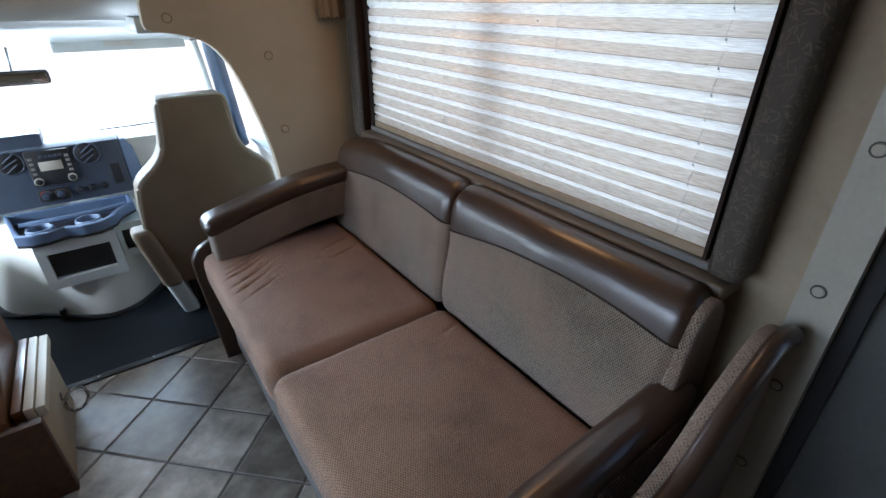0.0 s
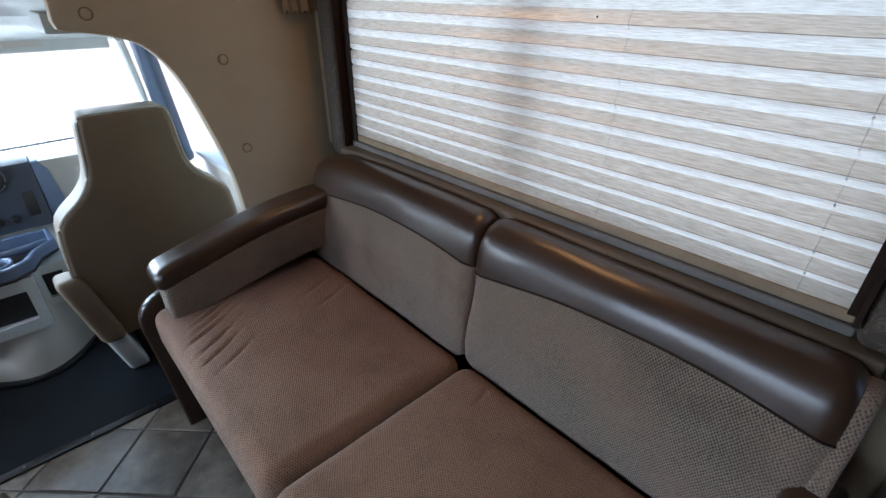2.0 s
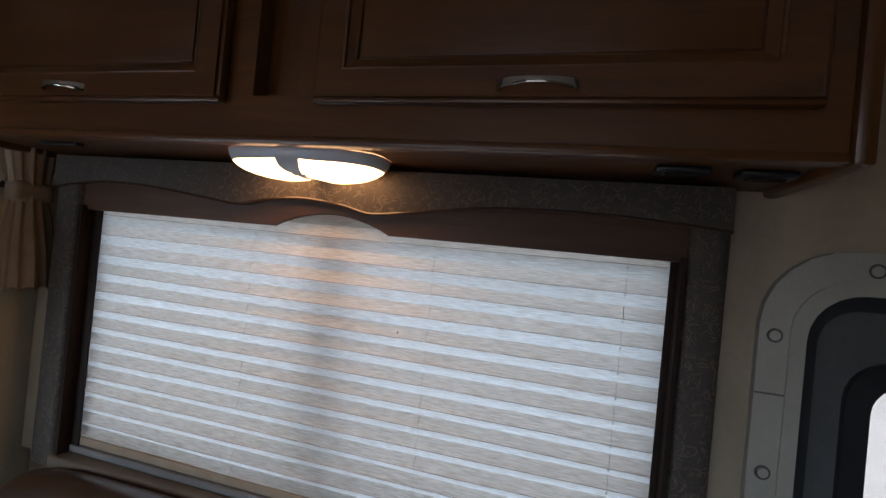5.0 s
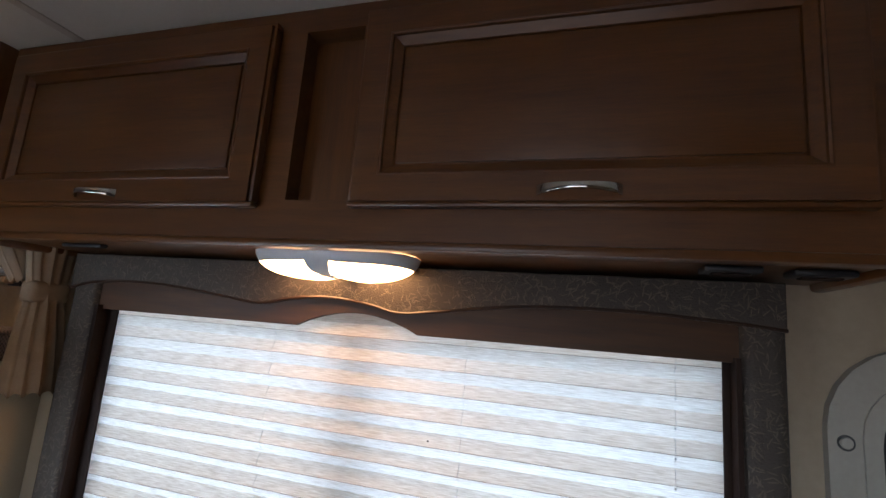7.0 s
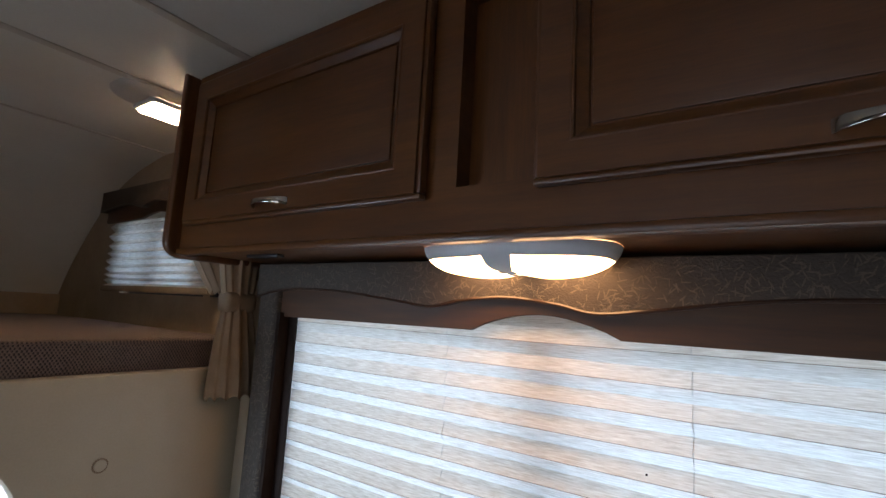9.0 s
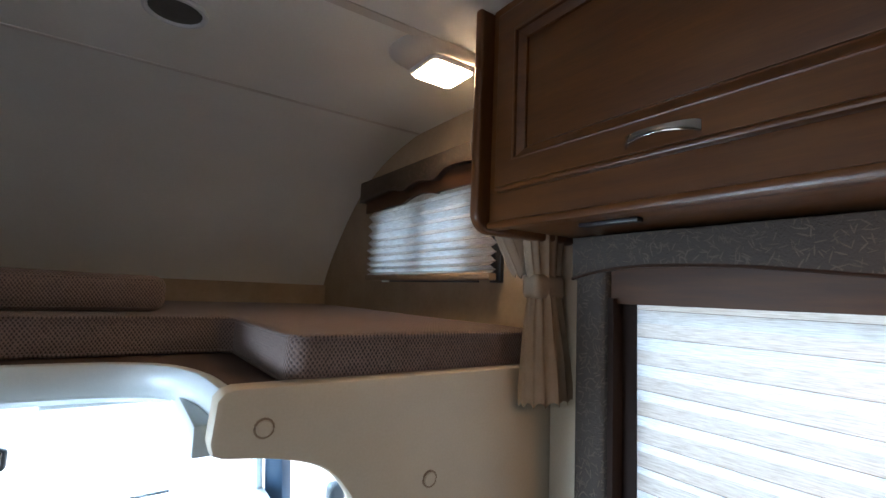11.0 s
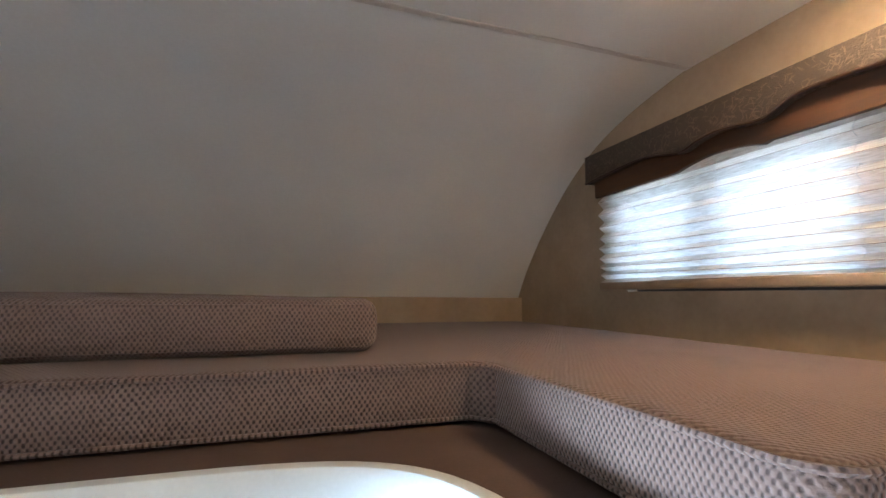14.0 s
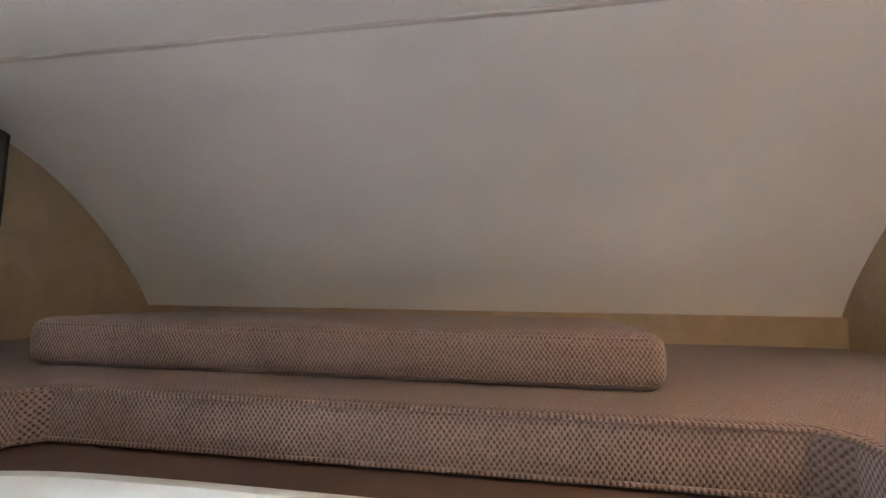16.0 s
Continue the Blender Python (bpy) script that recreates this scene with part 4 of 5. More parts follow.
def back(y0, y1, low_at, drop, gusset=False):
    """A back cushion: woven front, leather head above a bowed seam, one continuous outline."""
    prof = smooth_line([(-0.16, 0.475), (-0.2, 0.482), (-0.212, 0.52), (-0.205, 0.62), (-0.188, 0.72), (-0.176, 0.79), (-0.158, 0.84), (-0.118, 0.866), (-0.08, 0.855), (-0.06, 0.81), (-0.055, 0.70), (-0.06, 0.50)], 6)
    split = next(i for i, p in enumerate(prof) if p[1] > 0.845)
    mid = Vector((-0.125, 0.67))

    def station(y):
        d = min(y - y0, y1 - y)
        e = 0.035 - math.sqrt(max(0.0, 0.035 ** 2 - max(0.0, 0.035 - d) ** 2))
        low = low_at((y1 - y) / (y1 - y0))
        sag = drop * math.exp(-(y1 - y) / 0.09)
        pts = []
        for i, p in enumerate(prof):
            q = Vector(p)
            if q.y > 0.74:
                q.y -= sag * (q.y - 0.74) / 0.126
            q += (mid - q).normalized() * e
            n = noise.noise(Vector((q.x * 6, y * 6, q.y * 6))) * 0.004
            pts.append(Vector((q.x - n, y, q.y + n * 0.5)))
        front = pts[:split]
        k = next(i for i, p in enumerate(front) if p.z > low)
        f = (low - front[k - 1].z) / (front[k].z - front[k - 1].z)
        seam = front[k - 1].lerp(front[k], f)
        return pts[:k], seam, pts[k:]

    def resample(line, n):
        cum = [0.0]
        for p, q in zip(line, line[1:]):
            cum.append(cum[-1] + (q - p).length)
        out = []
        for i in range(n):
            t = cum[-1] * i / (n - 1)
            j = max(1, next((c for c in range(1, len(cum)) if cum[c] >= t - 1e-9), len(cum) - 1))
            out.append(line[j - 1].lerp(line[j], (t - cum[j - 1]) / max(1e-9, cum[j] - cum[j - 1])))
        return out
    ys = [y0 + 0.035 * u for u in (0.0, 0.06, 0.2, 0.45, 0.75)] + list(np.linspace(y0 + 0.035, y1 - 0.035, 34)) + [y1 - 0.035 * u for u in (0.75, 0.45, 0.2, 0.06, 0.0)]
    cloth, hide = bmesh.new(), bmesh.new()
    seam_line = []
    last = None
    for y in ys:
        below, seam, above = station(y)
        seam_line.append(seam + Vector((-0.002, 0, 0)))
        rows = [[bm.verts.new(p + off) for p in resample(line, n)] for bm, line, n, off in ((cloth, below + [seam], 16, Vector((0, 0, 0))), (hide, [seam] + above, 26, Vector((-0.0015, 0, 0.001))))]
        if last:
            for bm, p, q in zip((cloth, hide), last, rows):
                for i in range(len(p) - 1):
                    bm.faces.new((p[i], p[i + 1], q[i + 1], q[i]))
        else:
            cloth.faces.new(rows[0]), hide.faces.new(rows[1])
        last = rows
    cloth.faces.new(last[0]), hide.faces.new(last[1])
    b = part("back_cushion", cloth, FABRIC, sofa, "tan woven back cushion")
    part("leather_head", hide, LEATHER, b, "smooth brown leather head of the cushion")
    part("welt", tube(seam_line, 0.0022, 5), GROOVE, b, "dark stitched seam")
    if gusset:
        rim = [(mid + (Vector(p) - mid) * 0.93) for p in prof[::2]]
        part("side_gusset", prism([(p.x, p.y) for p in rim], "y", y0 - 0.014, y0 + 0.012, 0.008, 3), FABRIC, b, "woven side piece")


back(-0.869, -0.118, lambda d: 0.722 + 0.05 * math.sin(math.pi * 0.8 * d), 0.05)
back(-1.556, -0.873, lambda d: 0.742 + 0.048 * math.sin(math.pi * 0.8 * d), 0.0, True)
part("frame_front", box(-0.69, -0.66, -1.52, -0.14, 0.07, 0.385, 0.01, 3), SKIRT, sofa, "grey cloth front skirt")
part("frame_base", box(-0.665, -0.05, -1.50, -0.14, 0.0, 0.37, 0.004), BLACK, sofa)


def arm(y0, y1, label, rise=0.075):
    def curve(p):
        x, y, z = p
        u = min(1.0, max(0.0, (x + 0.70) / 0.5))
        return (x, y, z + rise * math.sin(u * math.pi / 2) - 0.02 * (1 - u))
    a = part("armrest", soft(-0.695, -0.13, y0 + 0.004, y1 - 0.004, 0.485, 0.625, 0.018, 18, 0.0, curve), FABRIC, sofa, label)
    part("leather_top", soft(-0.71, -0.12, y0, y1, 0.61, 0.675, 0.03, 18, 0.0, curve), LEATHER, a, "brown leather pad")
    return a


arm(-0.235, -0.115, "woven armrest with a brown leather pad")
arm(-1.60, -1.522, "woven armrest with a brown leather pad", 0.015)
SIDE = [(-0.10, 0.0), (-0.10, 0.60), (-0.55, 0.58)] + smooth_line([(-0.66, 0.545), (-0.72, 0.52), (-0.752, 0.49), (-0.765, 0.44), (-0.755, 0.3), (-0.735, 0.0)], 4)
part("end_panel", prism(SIDE, "y", -0.108, -0.07, 0.01, 3), LEATHER, sofa, "brown leather end panel")
OUT = [(-0.03, 0.0), (-0.03, 0.81)] + smooth_line([(-0.06, 0.83), (-0.12, 0.825), (-0.22, 0.755), (-0.32, 0.665), (-0.45, 0.615), (-0.65, 0.58), (-0.74, 0.53), (-0.755, 0.45), (-0.735, 0.0)], 4)
part("end_panel", prism(OUT, "y", -1.668, -1.628, 0.018, 4), FABRIC, sofa, "padded woven end panel with leather edge")
part("end_edge", tube([(p[0], -1.668, p[1] - 0.005) for p in OUT[1:-6]], 0.017, 10), LEATHER, sofa)

# ---- entry door ----
door = thing("door_1", (0.0, -2.0, 0.0), "dark entry door with a window in a grey rounded frame", "door", kind="structure")


def ring(y0, y1, z0, z1, r, n=6):
    return arc(y1 - r, z1 - r, r, 0, 90, n) + arc(y0 + r, z1 - r, r, 90, 180, n) + arc(y0 + r, z0 + r, r, 180, 270, n) + arc(y1 - r, z0 + r, r, 270, 360, n)


def frame_ring(outer, inner, x0, x1):
    bm = bmesh.new()
    lay = [[bm.verts.new((x, p[0], p[1])) for p in o] for x in (x0, x1) for o in (outer, inner)]
    n = len(outer)
    for k in range(n):
        j = (k + 1) % n
        bm.faces.new((lay[0][k], lay[0][j], lay[1][j], lay[1][k]))
        bm.faces.new((lay[2][k], lay[2][j], lay[3][j], lay[3][k]))
        bm.faces.new((lay[0][k], lay[0][j], lay[2][j], lay[2][k]))
        bm.faces.new((lay[1][k], lay[1][j], lay[3][j], lay[3][k]))
    return bm


part("door_frame", frame_ring(ring(-2.42, -1.645, -0.02, 1.505, 0.13), ring(-2.355, -1.692, 0.03, 1.455, 0.09), -0.018, -0.001), DOORGREY, door, "light grey metal frame with screws")
part("inner_lip", frame_ring(ring(-2.36, -1.689, 0.025, 1.458, 0.092), ring(-2.34, -1.712, 0.045, 1.436, 0.08), -0.022, 0.02), DOORGREY, door)
part("gasket", frame_ring(ring(-2.345, -1.70, 0.04, 1.446, 0.08), ring(-2.30, -1.74, 0.08, 1.41, 0.06), 0.01, 0.03), BLACK, door, "black rubber seal")
part("leaf", frame_ring(ring(-2.345, -1.70, 0.04, 1.446, 0.08), ring(-2.24, -1.81, 0.75, 1.31, 0.06), 0.03, 0.055), DOORDARK, door)
part("window_rim", frame_ring(ring(-2.26, -1.79, 0.73, 1.33, 0.07), ring(-2.225, -1.825, 0.765, 1.295, 0.05), 0.016, 0.045), BLACK, door)
pane = part("pane", prism(ring(-2.235, -1.815, 0.755, 1.305, 0.05), "x", 0.04, 0.044), GLASS, door, smooth=False)
pane.visible_shadow = False
for y, z in ((-1.668, 1.357), (-1.668, 1.13), (-1.672, 0.895), (-1.672, 0.69), (-1.672, 0.48), (-1.80, 1.477), (-2.0, 1.477), (-2.2, 1.477)):
    screw_cap = part("screw_cap", disc((-0.018, y, z), (-1, 0, 0), 0.009, 0.004, 14), DOORGREY, door)
    part("cap_rim", tube([(-0.0185, y + 0.0105 * math.cos(a), z + 0.0105 * math.sin(a)) for a in np.linspace(0, 2 * math.pi, 17)[:-1]], 0.0016, 6, True), DOORDARK, screw_cap)

part("frame_joint", box(-0.0192, -0.0175, -1.691, -1.646, 1.259, 1.2615), DOORDARK, door, "dark joint across the frame", smooth=False)

# ---- cab ----
single("cab_floor_mat", prism([(-0.14, 0.075), (-0.14, 1.2), (-2.26, 1.2), (-2.26, 0.075)], "z", -0.05, 0.004, 0.002), MAT, "black ribbed rubber cab floor mat", "floor mat", kind="structure")
strip = single("threshold_strip", box(-2.0, -0.37, 0.058, 0.09, 0.0005, 0.008, 0.003), BLACK, "black metal strip along the cab mat", "trim", kind="structure")
for x in (-0.80, -0.99, -1.17, -1.36, -1.55, -1.74):
    part("screw", disc((x, 0.074, 0.008), (0, 0, 1), 0.006, 0.003, 10), CHROME, strip)

# moulded header over the cab opening and headliner
bm = bmesh.new()
levels = [(0.016, 1.3063), (0.013, 1.310), (0.005, 1.3125), (-0.004, 1.310), (-0.010, 1.301), (-0.0115, 1.28), (-0.007, 1.262), (0.002, 1.252), (0.006, 1.2515), (0.009, 1.246), (0.04, 1.240), (0.07, 1.224), (0.12, 1.214), (0.19, 1.218)]
rows = []
for off, z in levels:
    row = []
    for i, p in enumerate(NOTCH):
        a, b = Vector(NOTCH[max(0, i - 1)]), Vector(NOTCH[min(len(NOTCH) - 1, i + 1)])
        nrm = Vector((b.y - a.y, -(b.x - a.x))).normalized()
        row.append(bm.verts.new((p[0] + nrm.x * off, max(0.046, p[1] + nrm.y * off), z)))
    rows.append(row)
for p, q in zip(rows, rows[1:]):
    for i in range(len(NOTCH) - 1):
        bm.faces.new((p[i], p[i + 1], q[i + 1], q[i]))
bm.faces.new([r[0] for r in rows])
bm.faces.new([r[-1] for r in rows][::-1])
single("cab_header", bm, CABWHITE, "white moulded plastic rim around the cab opening", "trim", kind="structure")
prof = [(0.50, 1.218), (0.7, 1.205), (0.88, 1.175), (1.02, 1.128), (1.05, 1.16), (0.7, 1.26), (0.50, 1.26)]
single("cab_headliner", prism(prof, "x", -2.3, -0.1, 0.0), CABWHITE, "pale cloth cab headliner", "ceiling", kind="structure")

for nm, a, b in (("cab_roof_side", -0.72, -0.16), ("cab_roof_side", -2.24, -1.68)):
    single(nm, box(a, b, 0.046, 0.52, 1.215, 1.262, 0.004), CABWHITE, "pale cab roof lining beside the opening", "ceiling", kind="structure")

# windshield: glass, pillars, cowl
ws = thing("windshield", (-1.2, 1.3, 0.66), "wide raked cab windshield, very bright outside", "window", kind="structure")
bm = bmesh.new()
a = [bm.verts.new(p) for p in ((-2.15, 1.36, 0.60), (-0.25, 1.36, 0.60), (-0.34, 1.05, 1.14), (-2.06, 1.05, 1.14))]
bm.faces.new(a)
g = part("pane", bm, GLASS, ws, smooth=False)
g.visible_shadow = False
for s in (1, -1):
    xm = lambda x: MID + s * (x - MID)
    pil = thing("windshield_pillar", (xm(-0.33), 1.2, 0.6), "blue-grey trimmed windshield pillar", "pillar", kind="structure")
    bm = bmesh.new()
    lo = [(xm(-0.27), 1.27, 0.50), (xm(-0.22), 1.31, 0.50), (xm(-0.16), 1.25, 0.50), (xm(-0.21), 1.2, 0.50)]
    hi = [(xm(-0.37), 1.02, 1.16), (xm(-0.33), 1.06, 1.16), (xm(-0.28), 1.0, 1.16), (xm(-0.33), 0.96, 1.16)]
    va, vb = [bm.verts.new(p) for p in lo], [bm.verts.new(p) for p in hi]
    for k in range(4):
        bm.faces.new((va[k], va[(k + 1) % 4], vb[(k + 1) % 4], vb[k]))
    bm.faces.new(va), bm.faces.new(vb[::-1])
    bmesh.ops.bevel(bm, geom=bm.edges, offset=0.012, segments=2, profile=0.5, affect="EDGES")
    part("trim_cover", bm, PILLAR, pil)
    part("grab_strip", tube([(xm(-0.30), 1.24, 0.58), (xm(-0.335), 1.16, 0.78), (xm(-0.37), 1.07, 0.98), (xm(-0.40), 1.0, 1.13)], 0.017, 8), CABWHITE, pil, "pale pillar moulding")
    cd = thing("cab_door", (xm(-0.22), 0.7, 0.0), "cab door with a beige trim panel below its window", "door", kind="structure")
    x0, x1 = sorted((xm(-0.13), xm(-0.07)))
    part("trim_panel", box(x0, x1, 0.05, 1.36, -0.05, 0.525, 0.01), CABBEIGE, cd)
    part("sill", box(min(xm(-0.16), xm(-0.07)), max(xm(-0.16), xm(-0.07)), 0.05, 1.36, 0.525, 0.552, 0.008), CABWHITE, cd, "pale window sill")
    part("rear_post", box(x0, x1, 0.05, 0.16, 0.552, 1.2, 0.01), CABBEIGE, cd)
    part("upper_frame", box(x0, x1, 0.16, 1.06, 1.13, 1.2, 0.01), CABWHITE, cd)
    p = part("pane", box((x0 + x1) / 2, (x0 + x1) / 2 + 0.003, 0.16, 1.32, 0.552, 1.13), GLASS, cd, smooth=False)
    p.visible_shadow = False
    mir = thing("door_mirror", (xm(-0.05), 1.0, 0.6), "grey door mirror on dark tubular arms outside the cab", "mirror")
    part("head", soft(min(xm(-0.055), xm(0.012)), max(xm(-0.055), xm(0.012)), 1.12, 1.18, 0.585, 0.675, 0.02, 8), DOORDARK, mir, "grey mirror back")
    for off in (0.0, 0.035):
        part("arm", tube([(xm(-0.04 + off), 1.15, 0.60), (xm(-0.022 + off), 1.15, 0.45), (xm(-0.004 + off), 1.15, 0.27)], 0.007, 8), BLUEGREY, mir)
    part("bracket", tube([(xm(-0.03), 1.15, 0.58), (xm(0.02), 1.15, 0.575)], 0.008, 8), BLUEGREY, mir)
    vis = thing("sun_visor", (xm(-0.75), 0.95, 1.12), "pale folded sun visor", "sun visor")
    part("flap", soft(min(xm(-0.98), xm(-0.44)), max(xm(-0.98), xm(-0.44)), 0.985, 1.006, 1.098, 1.178, 0.008, 10), CABWHITE, vis)
    part("label", box(min(xm(-0.78), xm(-0.66)), max(xm(-0.78), xm(-0.66)), 0.9825, 0.9845, 1.118, 1.148), CEILTRIM, vis, "pale warning label with unreadable lines")

mirror = thing("rear_view_mirror", (-1.12, 0.84, 1.05), "black-backed interior mirror hanging at the windshield", "mirror")
part("housing", soft(-1.253, -1.011, 0.82, 0.85, 0.995, 1.053, 0.014, 8), BLACK, mirror)
part("glass", box(-1.244, -1.020, 0.817, 0.8195, 1.002, 1.046, 0.0005), MIRROR, mirror)
part("stem", tube([(-1.13, 0.85, 1.035), (-1.13, 0.90, 1.08), (-1.13, 0.98, 1.13)], 0.005, 8), BLACK, mirror)

# dashboard
dash = thing("dashboard", (-1.2, 1.0, 0.0), "dark blue-grey dashboard with radio, vents and knobs", "dashboard")
part("top_pad", prism([(0.96, 0.70), (1.05, 0.735), (1.34, 0.66), (1.37, 0.60), (1.0, 0.58)], "x", -2.25, -0.36, 0.01), CABBEIGE, dash, "beige padded top")
part("lower_panel", prism([(1.0, 0.30), (0.97, 0.52), (0.98, 0.70), (1.2, 0.70), (1.2, 0.30)], "x", -0.84, -0.30, 0.01), CABBEIGE, dash)
part("lower_panel", prism([(1.0, 0.30), (0.97, 0.52), (0.98, 0.70), (1.2, 0.70), (1.2, 0.30)], "x", -2.15, -1.60, 0.01), BLUEGREY, dash)
TILT = 0.13


def face(z, off=0.0):
    """y of the raked centre panel at a height."""
    return 0.90 + TILT * (z - 0.47) - off


def plate(x0, x1, z0, z1, thick, bevel=0.003):
    bm = box(x0, x1, -thick, 0, z0, z1, bevel)
    for v in bm.verts:
        v.co.y += face(v.co.z)
    return bm


part("centre_panel", prism([(face(0.455), 0.455), (face(0.71), 0.71), (face(0.73) + 0.05, 0.735), (1.05, 0.73), (1.05, 0.455)], "x", -1.62, -0.845, 0.012), BLUEGREY, dash, "dark centre panel")
# bevelled end whose blue colour stands for sky light on the dark panel
cheek = bmesh.new()
va = [cheek.verts.new(p) for p in ((-0.846, face(0.46) + 0.004, 0.46), (-0.846, face(0.705) + 0.004, 0.705), (-0.846, 1.04, 0.728), (-0.846, 1.04, 0.46))]
vb = [cheek.verts.new(p) for p in ((-0.775, face(0.46) + 0.05, 0.462), (-0.80, face(0.70) + 0.05, 0.70), (-0.80, 1.04, 0.722), (-0.775, 1.04, 0.462))]
for k in range(4):
    cheek.faces.new((va[k], va[(k + 1) % 4], vb[(k + 1) % 4], vb[k]))
cheek.faces.new(va), cheek.faces.new(vb[::-1])
bmesh.ops.bevel(cheek, geom=cheek.edges, offset=0.008, segments=3, profile=0.5, affect="EDGES")
part("panel_cheek", cheek, BLUELIT, dash, "rounded end of the panel, sky light in its blue colour")
radio = part("radio", plate(-1.215, -1.05, 0.545, 0.705, 0.012, 0.006), BLACK, dash, "black radio with a grey display")
part("display", plate(-1.175, -1.09, 0.615, 0.655, 0.015, 0.001), DOORGREY, radio, "pale grey display")
for k in range(4):
    for x in (-1.207, -1.072):
        part("button", plate(x, x + 0.016, 0.60 + k * 0.022, 0.612 + k * 0.022, 0.0145, 0.001), SKIRT, radio)
for x, z in ((-1.195, 0.57), (-1.07, 0.57)):
    knob = part("knob", disc((x, face(z) - 0.012, z), (0, -1, 0), 0.013, 0.014), BLACK, radio)
    part("knob_ring", tube([(x + 0.016 * math.cos(a), face(z) - 0.013, z + 0.016 * math.sin(a)) for a in np.linspace(0, 2 * math.pi, 19)[:-1]], 0.003, 6, True), DOORGREY, knob, "silver knob ring")
for k in range(5):
    part("button", plate(-1.165 + k * 0.018, -1.152 + k * 0.018, 0.672, 0.684, 0.0145, 0.001), BLUEGREY, radio)
for x in (-0.985, -1.27, -1.52):
    v = part("air_vent", disc((x, face(0.665), 0.665), (0, -1, 0), 0.05, 0.012, 28), BLACK, dash, "round black air vent")
    part("vent_ring", tube([(x + 0.049 * math.cos(a), face(0.665) - 0.006, 0.665 + 0.049 * math.sin(a)) for a in np.linspace(0, 2 * math.pi, 25)[:-1]], 0.005, 6, True), BLUEGREY, v)
    for k in (-1, 0, 1):
        w = 0.036 if k == 0 else 0.028
        part("fin", tube([(x - w * 0.8, face(0.665) - 0.014, 0.648 + k * 0.024), (x + w * 0.8, face(0.665) - 0.014, 0.682 + k * 0.024)], 0.0035, 6), BLUEGREY, v)
part("switch_plate", plate(-1.22, -1.10, 0.475, 0.53, 0.007, 0.003), BLACK, dash)
for k in range(2):
    dial = part("dial", disc((-1.19 + k * 0.055, face(0.502) - 0.007, 0.502), (0, -1, 0), 0.017, 0.016), BLUEGREY, dash)
    for mat, a0, a1, nm in ((REDMARK, 0.2, 1.5, "red warm mark"), (SKIRT, 1.7, 3.1, "pale dial mark")):
        part("dial_mark", tube([(-1.19 + k * 0.055 - 0.022 * math.cos(a), face(0.502) - 0.0075, 0.502 + 0.022 * math.sin(a)) for a in np.linspace(a0, a1, 7)], 0.0016, 5), mat if k == 0 else SKIRT, dial, nm if k == 0 else "pale dial mark")
for k in range(3):
    part("dial", disc((-1.06 + k * 0.05, face(0.505), 0.505), (0, -1, 0), 0.016, 0.016), BLACK, dash)
part("switch_plate", plate(-0.915, -0.875, 0.505, 0.60, 0.006, 0.003), BLACK, dash)
part("instrument_hood", prism([(0.93, 0.69), (0.98, 0.77), (1.08, 0.79), (1.2, 0.72), (1.1, 0.66)], "x", -1.95, -1.13, 0.015), BLUEGREY, dash, "dark hood over the dials")

# engine cover and console
eng = thing("engine_cover", (-1.1, 0.7, 0.0), "beige moulded engine cover between the seats", "engine cover")
COVER = smooth_line([(-1.55, 0.95), (-1.47, 0.78), (-1.33, 0.69), (-1.2, 0.575), (-1.09, 0.52), (-0.98, 0.55), (-0.88, 0.66), (-0.80, 0.8), (-0.78, 0.95)], 5)


bm = prism(COVER, "z", 0.0, 0.405, 0.012)
for v in bm.verts:
    u = max(0.0, v.co.z) / 0.36
    v.co.y += 0.13 * u
    v.co.x += (-1.12 - v.co.x) * 0.12 * u
part("shell", bm, CABBEIGE, eng)
rimline = [(x, y - 0.012, 0.012) for x, y in COVER]
part("base_seal", tube(rimline, 0.012, 8), BLACK, eng, "black rubber seal at the floor")
con = thing("console", (-1.15, 0.72, 0.15), "beige console with dark cup holders and an open bin", "console")
part("bin", holed("y", 0.56, 0.22, [-1.27, -1.235, -1.008, -0.975], [0.185, 0.23, 0.35, 0.40], [(-1.235, -1.008, 0.23, 0.35)]), CABWHITE, con, "pale open storage bin", smooth=False)
# black blocks just behind the bin mouths stand for their shaded insides
part("bin_shade_block", box(-1.262, -0.98, 0.585, 0.775, 0.195, 0.39, 0.004), BLACK, con)
part("side_bin", holed("y", 0.66, 0.12, [-0.973, -0.955, -0.89, -0.86], [0.215, 0.245, 0.35, 0.385], [(-0.955, -0.89, 0.245, 0.35)]), CABWHITE, con, smooth=False)
part("side_bin_shade_block", box(-0.968, -0.87, 0.68, 0.775, 0.225, 0.375, 0.004), BLACK, con)
TRAY = [(-1.31, 0.56), (-1.36, 0.85), (-0.88, 0.85), (-0.87, 0.72), (-0.93, 0.66), (-0.96, 0.58), (-1.02, 0.535), (-1.09, 0.53), (-1.14, 0.56), (-1.20, 0.53), (-1.26, 0.53)]


